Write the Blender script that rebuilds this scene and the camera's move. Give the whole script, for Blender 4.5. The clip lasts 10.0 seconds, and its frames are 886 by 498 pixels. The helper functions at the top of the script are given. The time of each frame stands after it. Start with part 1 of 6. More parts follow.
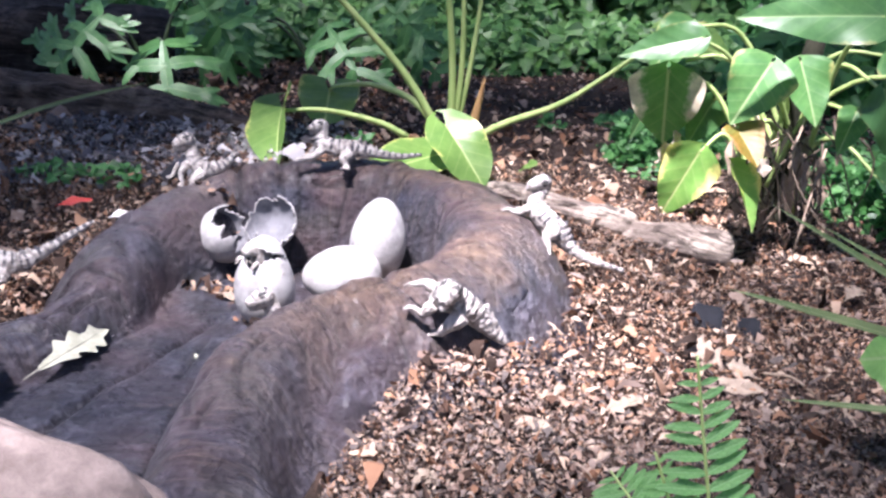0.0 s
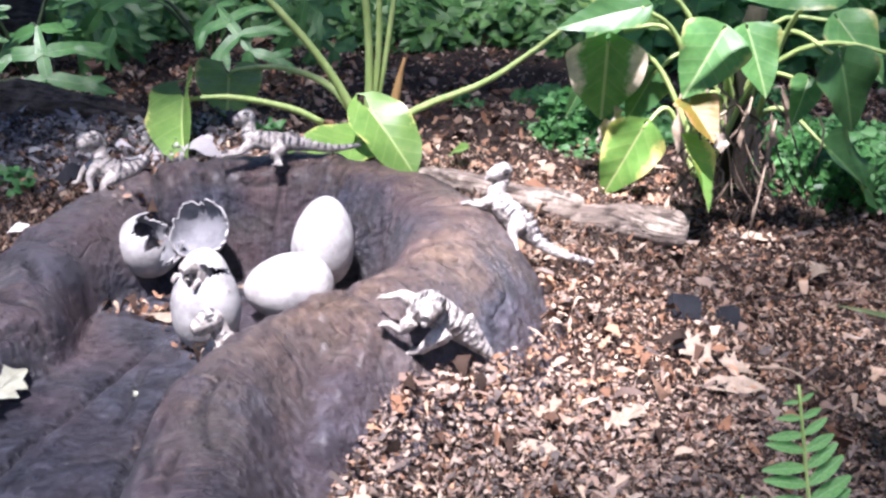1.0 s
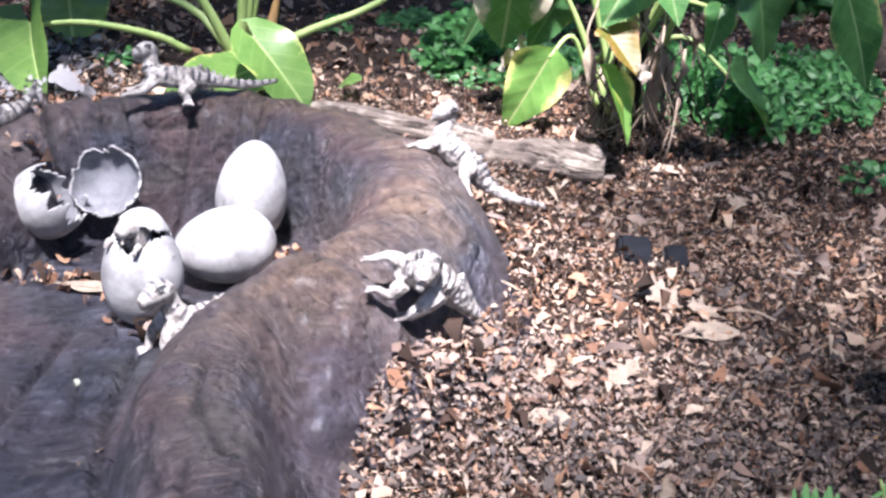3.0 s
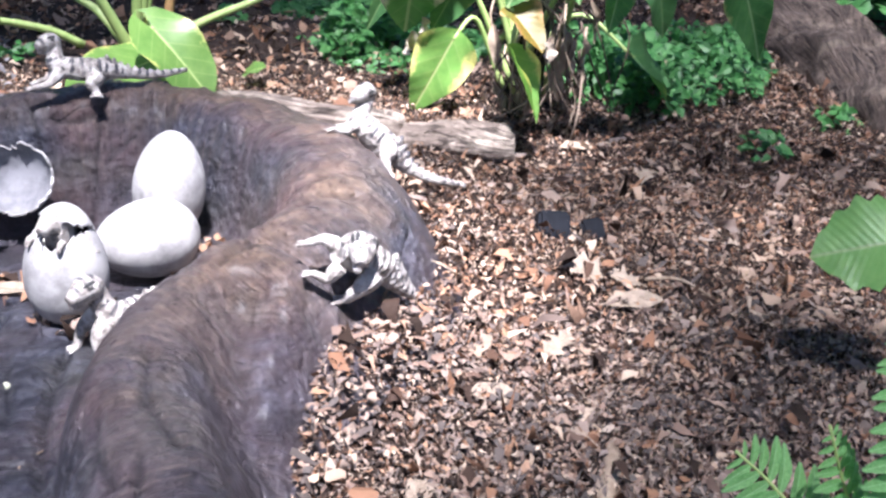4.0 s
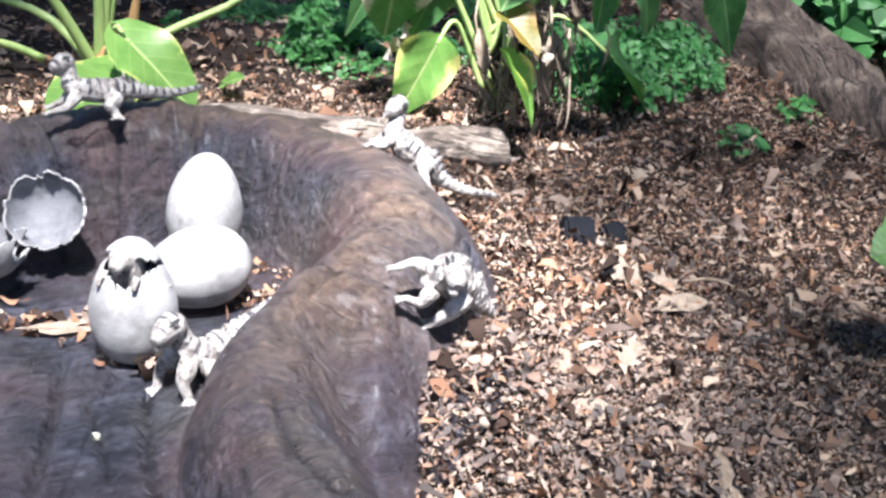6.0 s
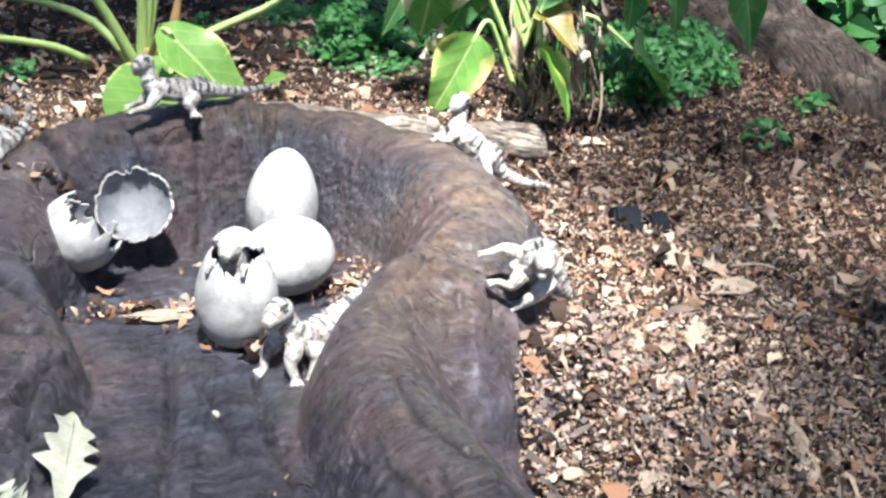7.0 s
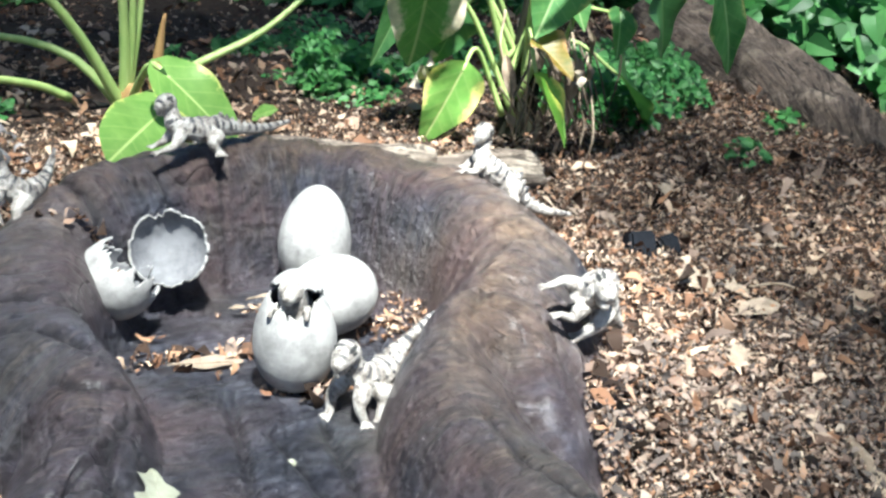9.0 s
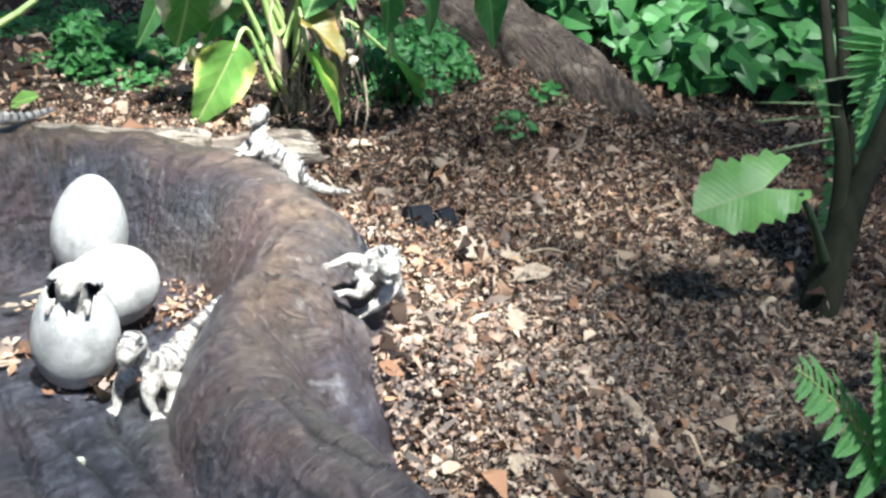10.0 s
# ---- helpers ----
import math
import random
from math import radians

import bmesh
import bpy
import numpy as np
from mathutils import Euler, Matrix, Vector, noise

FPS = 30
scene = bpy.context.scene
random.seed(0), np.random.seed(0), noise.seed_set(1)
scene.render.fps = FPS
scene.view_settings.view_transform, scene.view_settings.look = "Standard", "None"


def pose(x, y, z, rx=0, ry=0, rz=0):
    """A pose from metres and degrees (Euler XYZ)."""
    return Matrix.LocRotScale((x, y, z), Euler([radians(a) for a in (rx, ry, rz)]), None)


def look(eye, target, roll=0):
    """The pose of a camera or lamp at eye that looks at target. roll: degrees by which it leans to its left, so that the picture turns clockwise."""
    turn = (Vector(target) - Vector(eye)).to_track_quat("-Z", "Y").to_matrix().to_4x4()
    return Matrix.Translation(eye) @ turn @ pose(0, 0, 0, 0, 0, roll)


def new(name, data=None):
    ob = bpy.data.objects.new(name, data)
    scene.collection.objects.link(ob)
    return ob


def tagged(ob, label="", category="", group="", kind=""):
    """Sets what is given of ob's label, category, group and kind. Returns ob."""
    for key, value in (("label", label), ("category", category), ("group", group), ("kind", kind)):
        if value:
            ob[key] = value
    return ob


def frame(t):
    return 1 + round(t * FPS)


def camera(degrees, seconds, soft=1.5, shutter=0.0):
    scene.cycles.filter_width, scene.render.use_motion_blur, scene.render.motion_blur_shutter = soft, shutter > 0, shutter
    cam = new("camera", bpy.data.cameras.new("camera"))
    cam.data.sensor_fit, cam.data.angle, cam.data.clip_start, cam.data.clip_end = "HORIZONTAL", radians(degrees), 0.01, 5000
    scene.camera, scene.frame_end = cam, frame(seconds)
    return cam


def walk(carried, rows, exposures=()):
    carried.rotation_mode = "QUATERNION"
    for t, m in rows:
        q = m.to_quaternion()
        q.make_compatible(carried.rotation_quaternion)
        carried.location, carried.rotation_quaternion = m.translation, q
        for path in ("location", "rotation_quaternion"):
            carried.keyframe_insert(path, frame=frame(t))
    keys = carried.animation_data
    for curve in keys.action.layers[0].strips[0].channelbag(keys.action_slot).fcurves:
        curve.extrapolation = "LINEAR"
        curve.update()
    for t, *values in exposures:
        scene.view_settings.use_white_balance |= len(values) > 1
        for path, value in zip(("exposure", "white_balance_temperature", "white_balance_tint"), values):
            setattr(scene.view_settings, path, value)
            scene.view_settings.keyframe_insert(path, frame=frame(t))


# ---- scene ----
cam = camera(44.5, 10.0, soft=2.6)
PATH = [
    (0, (0.056, 0.173, 0.816), (0.019, 2.075, 0.197), 2.1),
    (0.5, (-0.046, 0.285, 0.795), (0.052, 2.179, 0.16), 1.0),
    (1, (-0.104, 0.393, 0.79), (0.098, 2.271, 0.134), 1.4),
    (1.5, (-0.16, 0.512, 0.769), (0.125, 2.368, 0.084), 2.2),
    (2, (-0.185, 0.575, 0.774), (0.23, 2.385, 0.032), 3.3),
    (2.5, (-0.252, 0.601, 0.763), (0.309, 2.373, 0.026), 3.6),
    (2.7, (-0.305, 0.614, 0.768), (0.264, 2.376, 0.011), 3.9),
    (3.8, (-0.39, 0.608, 0.759), (0.324, 2.3, -0.035), 3.8),
    (4, (-0.411, 0.626, 0.753), (0.363, 2.296, -0.029), 3.7),
    (4.5, (-0.459, 0.685, 0.732), (0.417, 2.281, -0.094), 4.3),
    (5, (-0.524, 0.751, 0.749), (0.318, 2.368, -0.073), 2.8),
    (5.5, (-0.557, 0.776, 0.754), (0.256, 2.401, -0.081), 3.7),
    (5.7, (-0.587, 0.785, 0.756), (0.313, 2.388, -0.031), 4.3),
    (6.8, (-0.797, 0.792, 0.765), (0.24, 2.303, -0.034), 3.4),
    (7, (-0.821, 0.795, 0.767), (0.198, 2.33, -0.013), 3.7),
    (7.5, (-0.881, 0.829, 0.772), (0.056, 2.42, 0.002), 3.8),
    (8, (-0.937, 0.874, 0.763), (0.042, 2.434, -0.017), 3.7),
    (8.5, (-0.959, 0.913, 0.772), (0.124, 2.414, 0.015), 4.1),
    (9, (-0.971, 0.918, 0.772), (0.179, 2.38, 0.035), 3.4),
    (9.5, (-0.988, 0.919, 0.769), (0.263, 2.262, -0.024), 5.1),
    (10, (-0.991, 0.903, 0.787), (0.444, 2.076, 0.036), 5.0),
]
walk(cam, [(t, look(eye, target, roll)) for t, eye, target, roll in PATH],
     [(0.0, 2.64, 5540, 29), (2.0, 2.47, 5480, 25), (4.5, 2.58, 5380, 22), (5.7, 2.54, 5430, 18), (6.8, 2.57, 5540, 11), (8.0, 2.58, 5520, 6), (8.5, 2.55, 5540, 4), (10.0, 2.52, 5450, 4)])

# ---- light ----
SUN_FROM = Vector((-0.16, -0.36, 0.92)).normalized()
world = bpy.data.worlds.new("sky")
scene.world = world
world.use_nodes = True
wn = world.node_tree.nodes
sky = wn.new("ShaderNodeTexSky")
sky.sky_type = "NISHITA"
sky.sun_disc = False
sky.sun_elevation = math.asin(SUN_FROM.z)
sky.sun_rotation = math.atan2(SUN_FROM.x, SUN_FROM.y)
wn["Background"].inputs["Strength"].default_value = 0.021
world.node_tree.links.new(sky.outputs[0], wn["Background"].inputs["Color"])
sun = new("sun", bpy.data.lights.new("sun", "SUN"))
sun.data.energy, sun.data.angle, sun.data.color = 5.0, radians(3.0), (1.0, 0.92, 0.79)
sun.matrix_world = look(SUN_FROM * 20, (0, 0, 0))


# ---- materials ----
class Mat:
    """A small wrapper that keeps node building short."""

    def __init__(self, name, rough=0.7, spec=0.4):
        self.m = bpy.data.materials.new(name)
        self.m.use_nodes = True
        self.t = self.m.node_tree
        self.b = self.t.nodes["Principled BSDF"]
        self.b.inputs["Roughness"].default_value = rough
        self.b.inputs["Specular IOR Level"].default_value = spec
        self.co = self.t.nodes.new("ShaderNodeTexCoord").outputs["Object"]

    def node(self, kind, **values):
        n = self.t.nodes.new(kind)
        for key, v in values.items():
            n.inputs[key].default_value = v
        return n

    def link(self, a, b):
        self.t.links.new(a, b)

    def scaled(self, x, y, z, co=None):
        n = self.node("ShaderNodeMapping")
        n.inputs["Scale"].default_value = (x, y, z)
        self.link(co or self.co, n.inputs["Vector"])
        return n.outputs[0]

    def noise(self, scale, detail=4.0, rough=0.6, co=None, distortion=0.0):
        n = self.node("ShaderNodeTexNoise", Scale=scale, Detail=detail, Roughness=rough, Distortion=distortion)
        self.link(co or self.co, n.inputs["Vector"])
        return n.outputs["Fac"]

    def ramp(self, fac, *stops):
        n = self.node("ShaderNodeValToRGB")
        els = n.color_ramp.elements
        while len(els) < len(stops):
            els.new(0.5)
        for e, (p, c) in zip(els, stops):
            e.position, e.color = p, (*c, 1) if len(c) == 3 else c
        self.link(fac, n.inputs[0])
        return n.outputs[0]

    def mix(self, fac, a, b, blend="MIX"):
        n = self.node("ShaderNodeMix")
        n.data_type, n.blend_type = "RGBA", blend
        for src, i in ((fac, 0), (a, 6), (b, 7)):
            if isinstance(src, (int, float)):
                n.inputs[i].default_value = src
            elif isinstance(src, tuple):
                n.inputs[i].default_value = (*src, 1)
            else:
                self.link(src, n.inputs[i])
        return n.outputs[2]

    def calc(self, op, a, b=0.0, c=0.0):
        n = self.node("ShaderNodeMath")
        n.operation = op
        for i, v in enumerate((a, b, c)):
            if isinstance(v, (int, float)):
                n.inputs[i].default_value = v
            else:
                self.link(v, n.inputs[i])
        return n.outputs[0]

    def color(self, c):
        if isinstance(c, tuple):
            self.b.inputs["Base Color"].default_value = (*c, 1)
        else:
            self.link(c, self.b.inputs["Base Color"])
        return self

    def bump(self, height, strength=0.4, distance=0.01):
        n = self.node("ShaderNodeBump", Strength=strength, Distance=distance)
        self.link(height, n.inputs["Height"])
        self.link(n.outputs[0], self.b.inputs["Normal"])
        return self

    def island(self):
        return self.t.nodes.new("ShaderNodeNewGeometry").outputs["Random Per Island"]

    def thin(self, colour, share=0.35):
        """Lets light through a thin leaf."""
        tr = self.node("ShaderNodeBsdfTranslucent")
        if isinstance(colour, tuple):
            tr.inputs["Color"].default_value = (*colour, 1)
        else:
            self.link(colour, tr.inputs["Color"])
        mx = self.node("ShaderNodeMixShader", Fac=share)
        self.link(self.b.outputs[0], mx.inputs[1])
        self.link(tr.outputs[0], mx.inputs[2])
        self.link(mx.outputs[0], self.t.nodes["Material Output"].inputs["Surface"])
        return self


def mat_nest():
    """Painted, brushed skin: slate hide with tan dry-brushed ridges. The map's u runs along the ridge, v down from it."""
    M = Mat("sculpted_nest_paint", 0.4, 0.55)
    M.b.inputs["Coat Weight"].default_value = 0.05
    M.b.inputs["Coat Roughness"].default_value = 0.3
    uv = M.t.nodes.new("ShaderNodeUVMap").outputs[0]
    sep = M.node("ShaderNodeSeparateXYZ")
    M.link(uv, sep.inputs[0])
    down = M.calc("ABSOLUTE", sep.outputs[1])
    tone = M.noise(4.5, 4, 0.6)
    hide = M.noise(22, 7, 0.72)
    hair = M.noise(1.0, 5, 0.7, co=M.scaled(230, 16, 1, uv), distortion=0.9)
    streak = M.noise(1.0, 4, 0.65, co=M.scaled(75, 9, 1, uv), distortion=0.7)
    brush = M.noise(34, 6, 0.75, distortion=0.6)
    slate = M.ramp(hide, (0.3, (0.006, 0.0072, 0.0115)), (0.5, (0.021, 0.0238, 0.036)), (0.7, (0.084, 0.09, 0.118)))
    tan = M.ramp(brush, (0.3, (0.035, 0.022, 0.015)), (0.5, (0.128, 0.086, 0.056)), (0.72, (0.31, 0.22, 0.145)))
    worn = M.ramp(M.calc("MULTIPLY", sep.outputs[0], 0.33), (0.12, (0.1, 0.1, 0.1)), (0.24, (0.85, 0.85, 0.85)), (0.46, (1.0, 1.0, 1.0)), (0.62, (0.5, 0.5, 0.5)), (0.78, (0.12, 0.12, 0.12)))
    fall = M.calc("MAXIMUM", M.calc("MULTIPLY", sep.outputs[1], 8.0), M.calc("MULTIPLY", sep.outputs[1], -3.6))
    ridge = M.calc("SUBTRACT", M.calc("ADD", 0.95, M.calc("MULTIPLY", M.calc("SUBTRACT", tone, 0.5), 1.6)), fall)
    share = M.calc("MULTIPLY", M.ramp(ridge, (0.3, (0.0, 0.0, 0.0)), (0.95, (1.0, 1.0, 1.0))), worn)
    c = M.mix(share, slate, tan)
    plum = M.ramp(M.noise(5.5, 3, 0.5), (0.44, (0.0, 0.0, 0.0)), (0.64, (1.0, 1.0, 1.0)))
    c = M.mix(M.calc("MULTIPLY", M.calc("ADD", 0.08, M.calc("MULTIPLY", plum, 0.6)), M.ramp(sep.outputs[1], (0.0, (0.4, 0.4, 0.4)), (0.05, (1.0, 1.0, 1.0)), (0.2, (0.4, 0.4, 0.4)))), c, (0.092, 0.050, 0.045))
    olive = M.ramp(M.noise(5.2, 3, 0.55, co=M.scaled(1.0, 1.0, 1.4)), (0.54, (0.0, 0.0, 0.0)), (0.7, (1.0, 1.0, 1.0)))
    c = M.mix(M.calc("MULTIPLY", olive, 0.28), c, (0.066, 0.064, 0.042))
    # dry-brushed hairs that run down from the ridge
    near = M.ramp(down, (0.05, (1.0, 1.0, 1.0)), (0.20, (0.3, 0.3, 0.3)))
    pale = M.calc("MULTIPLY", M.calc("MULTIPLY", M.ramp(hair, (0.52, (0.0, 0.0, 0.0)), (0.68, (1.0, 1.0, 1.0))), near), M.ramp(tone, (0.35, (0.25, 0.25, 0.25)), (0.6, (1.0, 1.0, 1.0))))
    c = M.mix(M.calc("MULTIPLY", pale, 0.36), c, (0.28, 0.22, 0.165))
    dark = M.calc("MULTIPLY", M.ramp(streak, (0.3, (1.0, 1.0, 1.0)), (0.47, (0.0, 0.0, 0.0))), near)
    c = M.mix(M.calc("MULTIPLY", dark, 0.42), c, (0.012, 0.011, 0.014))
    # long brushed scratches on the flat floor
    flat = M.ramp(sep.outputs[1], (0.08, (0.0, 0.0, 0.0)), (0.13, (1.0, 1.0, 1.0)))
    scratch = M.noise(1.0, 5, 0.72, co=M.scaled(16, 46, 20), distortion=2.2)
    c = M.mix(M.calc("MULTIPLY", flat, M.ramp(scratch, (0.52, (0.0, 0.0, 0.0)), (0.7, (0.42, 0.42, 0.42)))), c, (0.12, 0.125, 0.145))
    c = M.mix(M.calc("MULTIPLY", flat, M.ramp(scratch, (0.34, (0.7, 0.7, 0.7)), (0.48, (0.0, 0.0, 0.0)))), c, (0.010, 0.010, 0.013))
    # leathery pits and wandering creases
    wn3 = M.node("ShaderNodeTexNoise", Scale=30.0, Detail=3.0)
    M.link(M.co, wn3.inputs["Vector"])
    sc = M.node("ShaderNodeVectorMath")
    sc.operation = "SCALE"
    sc.inputs["Scale"].default_value = 0.03
    M.link(wn3.outputs["Color"], sc.inputs[0])
    wob = M.node("ShaderNodeVectorMath")
    wob.operation = "ADD"
    M.link(M.co, wob.inputs[0])
    M.link(sc.outputs[0], wob.inputs[1])
    pits = M.node("ShaderNodeTexVoronoi", Scale=70.0)
    pits.feature = "SMOOTH_F1"
    M.link(wob.outputs[0], pits.inputs["Vector"])
    n = M.noise(5.0, 2.0, 0.5, co=M.scaled(1, 0.8, 0.7))
    ln = M.ramp(M.calc("ABSOLUTE", M.calc("SUBTRACT", n, 0.5)), (0.0, (0.0, 0.0, 0.0)), (0.008, (1.0, 1.0, 1.0)))
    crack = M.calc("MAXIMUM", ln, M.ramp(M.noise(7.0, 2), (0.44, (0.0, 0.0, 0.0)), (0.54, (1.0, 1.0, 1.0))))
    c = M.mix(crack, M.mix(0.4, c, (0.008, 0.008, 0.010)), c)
    # shade inside the modelled cracks, painted on as near-black colour
    crack_shade = M.node("ShaderNodeAttribute")
    crack_shade.attribute_name = "crack"
    c = M.mix(M.calc("MULTIPLY", crack_shade.outputs["Fac"], 0.82), c, (0.008, 0.007, 0.009))
    fine = M.noise(85, 5, 0.85, co=M.scaled(1, 0.7, 1))
    c = M.mix(1.0, c, M.ramp(fine, (0.3, (0.62, 0.62, 0.63)), (0.5, (1.0, 1.0, 1.0)), (0.7, (1.4, 1.4, 1.4))), "MULTIPLY")
    grit = M.noise(240, 3, 0.8)
    c = M.mix(M.ramp(grit, (0.6, (0.0, 0.0, 0.0)), (0.76, (0.5, 0.5, 0.5))), c, (0.24, 0.24, 0.25))
    M.color(c)
    h = M.calc("ADD", M.calc("MULTIPLY", crack, 0.16), M.calc("MULTIPLY", M.calc("MULTIPLY", M.calc("ADD", streak, M.calc("MULTIPLY", hair, 0.5)), near), 0.5))
    h = M.calc("ADD", h, M.calc("ADD", M.calc("MULTIPLY", hide, 0.5), M.calc("MULTIPLY", fine, 0.2)))
    h = M.calc("ADD", h, M.calc("MULTIPLY", M.calc("MULTIPLY", scratch, flat), 0.5))
    h = M.calc("ADD", h, M.calc("MULTIPLY", pits.outputs["Distance"], -0.4))
    M.bump(h, 1.0, 0.022)
    M.link(M.ramp(brush, (0.3, (0.24, 0.24, 0.24)), (0.75, (0.46, 0.46, 0.46))), M.b.inputs["Roughness"])
    return M.m


def mat_soil():
    M = Mat("dark_garden_soil", 0.95, 0.2)
    n = M.noise(45, 6, 0.75)
    c = M.ramp(n, (0.3, (0.012, 0.008, 0.006)), (0.55, (0.045, 0.03, 0.022)), (0.8, (0.13, 0.09, 0.065)))
    c = M.mix(M.calc("MULTIPLY", M.noise(2.2, 3), 0.6), c, (0.045, 0.032, 0.025))
    return M.color(c).bump(n, 1.0, 0.02).m


def mat_litter(name, grey=0.0):
    M = Mat(name, 0.8, 0.25)
    c = M.ramp(M.island(), (0.0, (0.010, 0.007, 0.005)), (0.26, (0.05, 0.03, 0.021)), (0.42, (0.23, 0.118, 0.066)),
               (0.56, (0.42, 0.25, 0.15)), (0.72, (0.31, 0.235, 0.19)), (0.88, (0.52, 0.38, 0.265)), (1.0, (0.62, 0.5, 0.38)))
    c = M.mix(M.calc("MULTIPLY", M.noise(160, 3, 0.7), 0.35), c, (0.07, 0.04, 0.025))
    c = M.mix(grey, c, (0.2, 0.175, 0.16))
    M.color(c).bump(M.noise(220, 3, 0.7), 0.5, 0.002)
    return M.thin(c, 0.18).m


def mat_leaf(name, deep, mid, rib, edge=None, edge_from=0.75, gloss=0.35, through_share=0.3, ribs=9.0):
    """Leaf blade with a pale midrib and side veins in the leaf's own layout; edge: colour of a ragged, faded margin."""
    M = Mat(name, gloss, 0.5)
    uv = M.t.nodes.new("ShaderNodeUVMap").outputs[0]
    sep = M.node("ShaderNodeSeparateXYZ")
    M.link(uv, sep.inputs[0])
    u, v = sep.outputs[0], M.calc("ABSOLUTE", M.calc("SUBTRACT", sep.outputs[1], 0.5))
    v = M.calc("MULTIPLY", v, 2.0)
    patch = M.noise(14, 4, 0.65)
    c = M.ramp(patch, (0.3, deep), (0.72, mid))
    side = M.calc("PINGPONG", M.calc("SUBTRACT", M.calc("MULTIPLY", u, ribs), M.calc("MULTIPLY", v, ribs * 0.34)), 0.5)
    vein = M.ramp(side, (0.0, (1.0, 1.0, 1.0)), (0.09, (0.0, 0.0, 0.0)))
    midrib = M.ramp(v, (0.02, (1.0, 1.0, 1.0)), (0.055, (0.0, 0.0, 0.0)))
    c = M.mix(M.calc("MULTIPLY", vein, 0.18), c, rib)
    c = M.mix(M.calc("MULTIPLY", midrib, 0.8), c, rib)
    if edge:
        far = M.calc("ADD", v, M.calc("MULTIPLY", M.calc("SUBTRACT", M.noise(11, 4, 0.7), 0.5), 1.3))
        e = M.ramp(far, (edge_from - 0.08, (0.0, 0.0, 0.0)), (edge_from + 0.12, (1.0, 1.0, 1.0)))
        ec = M.ramp(M.noise(30, 3), (0.35, edge), (0.7, tuple(min(1.0, k * 1.5 + 0.06) for k in edge)))
        c = M.mix(e, c, ec)
    M.color(c)
    M.bump(M.calc("ADD", M.calc("MULTIPLY", side, -0.45), M.calc("MULTIPLY", patch, 0.3)), 0.35, 0.006)
    bright = M.mix(1.0, c, (1.1, 1.3, 0.75), "MULTIPLY")
    return M.thin(bright, through_share).m


def mat_small_leaf(name, *cols):
    M = Mat(name, 0.45, 0.4)
    n = len(cols) - 1
    c = M.ramp(M.island(), *[(i / n, k) for i, k in enumerate(cols)])
    c = M.mix(M.calc("MULTIPLY", M.noise(60, 3), 0.35), c, cols[0])
    M.color(c).bump(M.noise(90, 2), 0.25, 0.004)
    return M.thin(c, 0.3).m


def mat_plain(name, a, b, scale=30.0, rough=0.6, bump=0.3, dist=0.004, stretch=(1, 1, 1), spec=0.4):
    M = Mat(name, rough, spec)
    co = M.scaled(*stretch)
    n = M.noise(scale, 5, 0.65, co=co)
    c = M.ramp(n, (0.32, a), (0.7, b))
    c = M.mix(M.calc("MULTIPLY", M.noise(scale * 0.15, 3), 0.35), c, a)
    return M.color(c).bump(n, bump, dist).m


def mat_bark(name, dark, mid, pale):
    """Split, weathered wood; the grain follows the log's own length."""
    M = Mat(name, 0.9, 0.25)
    uv = M.t.nodes.new("ShaderNodeUVMap").outputs[0]
    grain = M.noise(1.0, 6, 0.7, co=M.scaled(7, 70, 1, uv), distortion=0.8)
    split = M.ramp(M.noise(1.0, 4, 0.65, co=M.scaled(9, 40, 1, uv), distortion=1.2), (0.36, (0.0, 0.0, 0.0)), (0.46, (1.0, 1.0, 1.0)))
    c = M.ramp(grain, (0.3, dark), (0.5, mid), (0.72, pale))
    c = M.mix(M.ramp(M.noise(22, 5, 0.75), (0.4, (0.0, 0.0, 0.0)), (0.6, (0.8, 0.8, 0.8))), c, mid)
    c = M.mix(M.ramp(M.noise(9, 4, 0.7), (0.5, (0.0, 0.0, 0.0)), (0.66, (0.7, 0.7, 0.7))), c, pale)
    c = M.mix(split, M.mix(0.7, c, dark), c)
    M.color(c)
    return M.bump(M.calc("ADD", grain, M.calc("MULTIPLY", split, 0.8)), 1.0, 0.02).m


def mat_egg(name, a=(0.205, 0.198, 0.192), b=(0.385, 0.374, 0.357)):
    M = Mat(name, 0.62, 0.3)
    c = M.ramp(M.noise(26, 5, 0.65), (0.32, a), (0.58, b))
    spots = M.ramp(M.noise(150, 3, 0.7), (0.62, (0.0, 0.0, 0.0)), (0.74, (1.0, 1.0, 1.0)))
    c = M.mix(M.calc("MULTIPLY", spots, 0.6), c, (0.22, 0.205, 0.195))
    return M.color(c).bump(M.noise(70, 6, 0.8), 0.55, 0.004).m


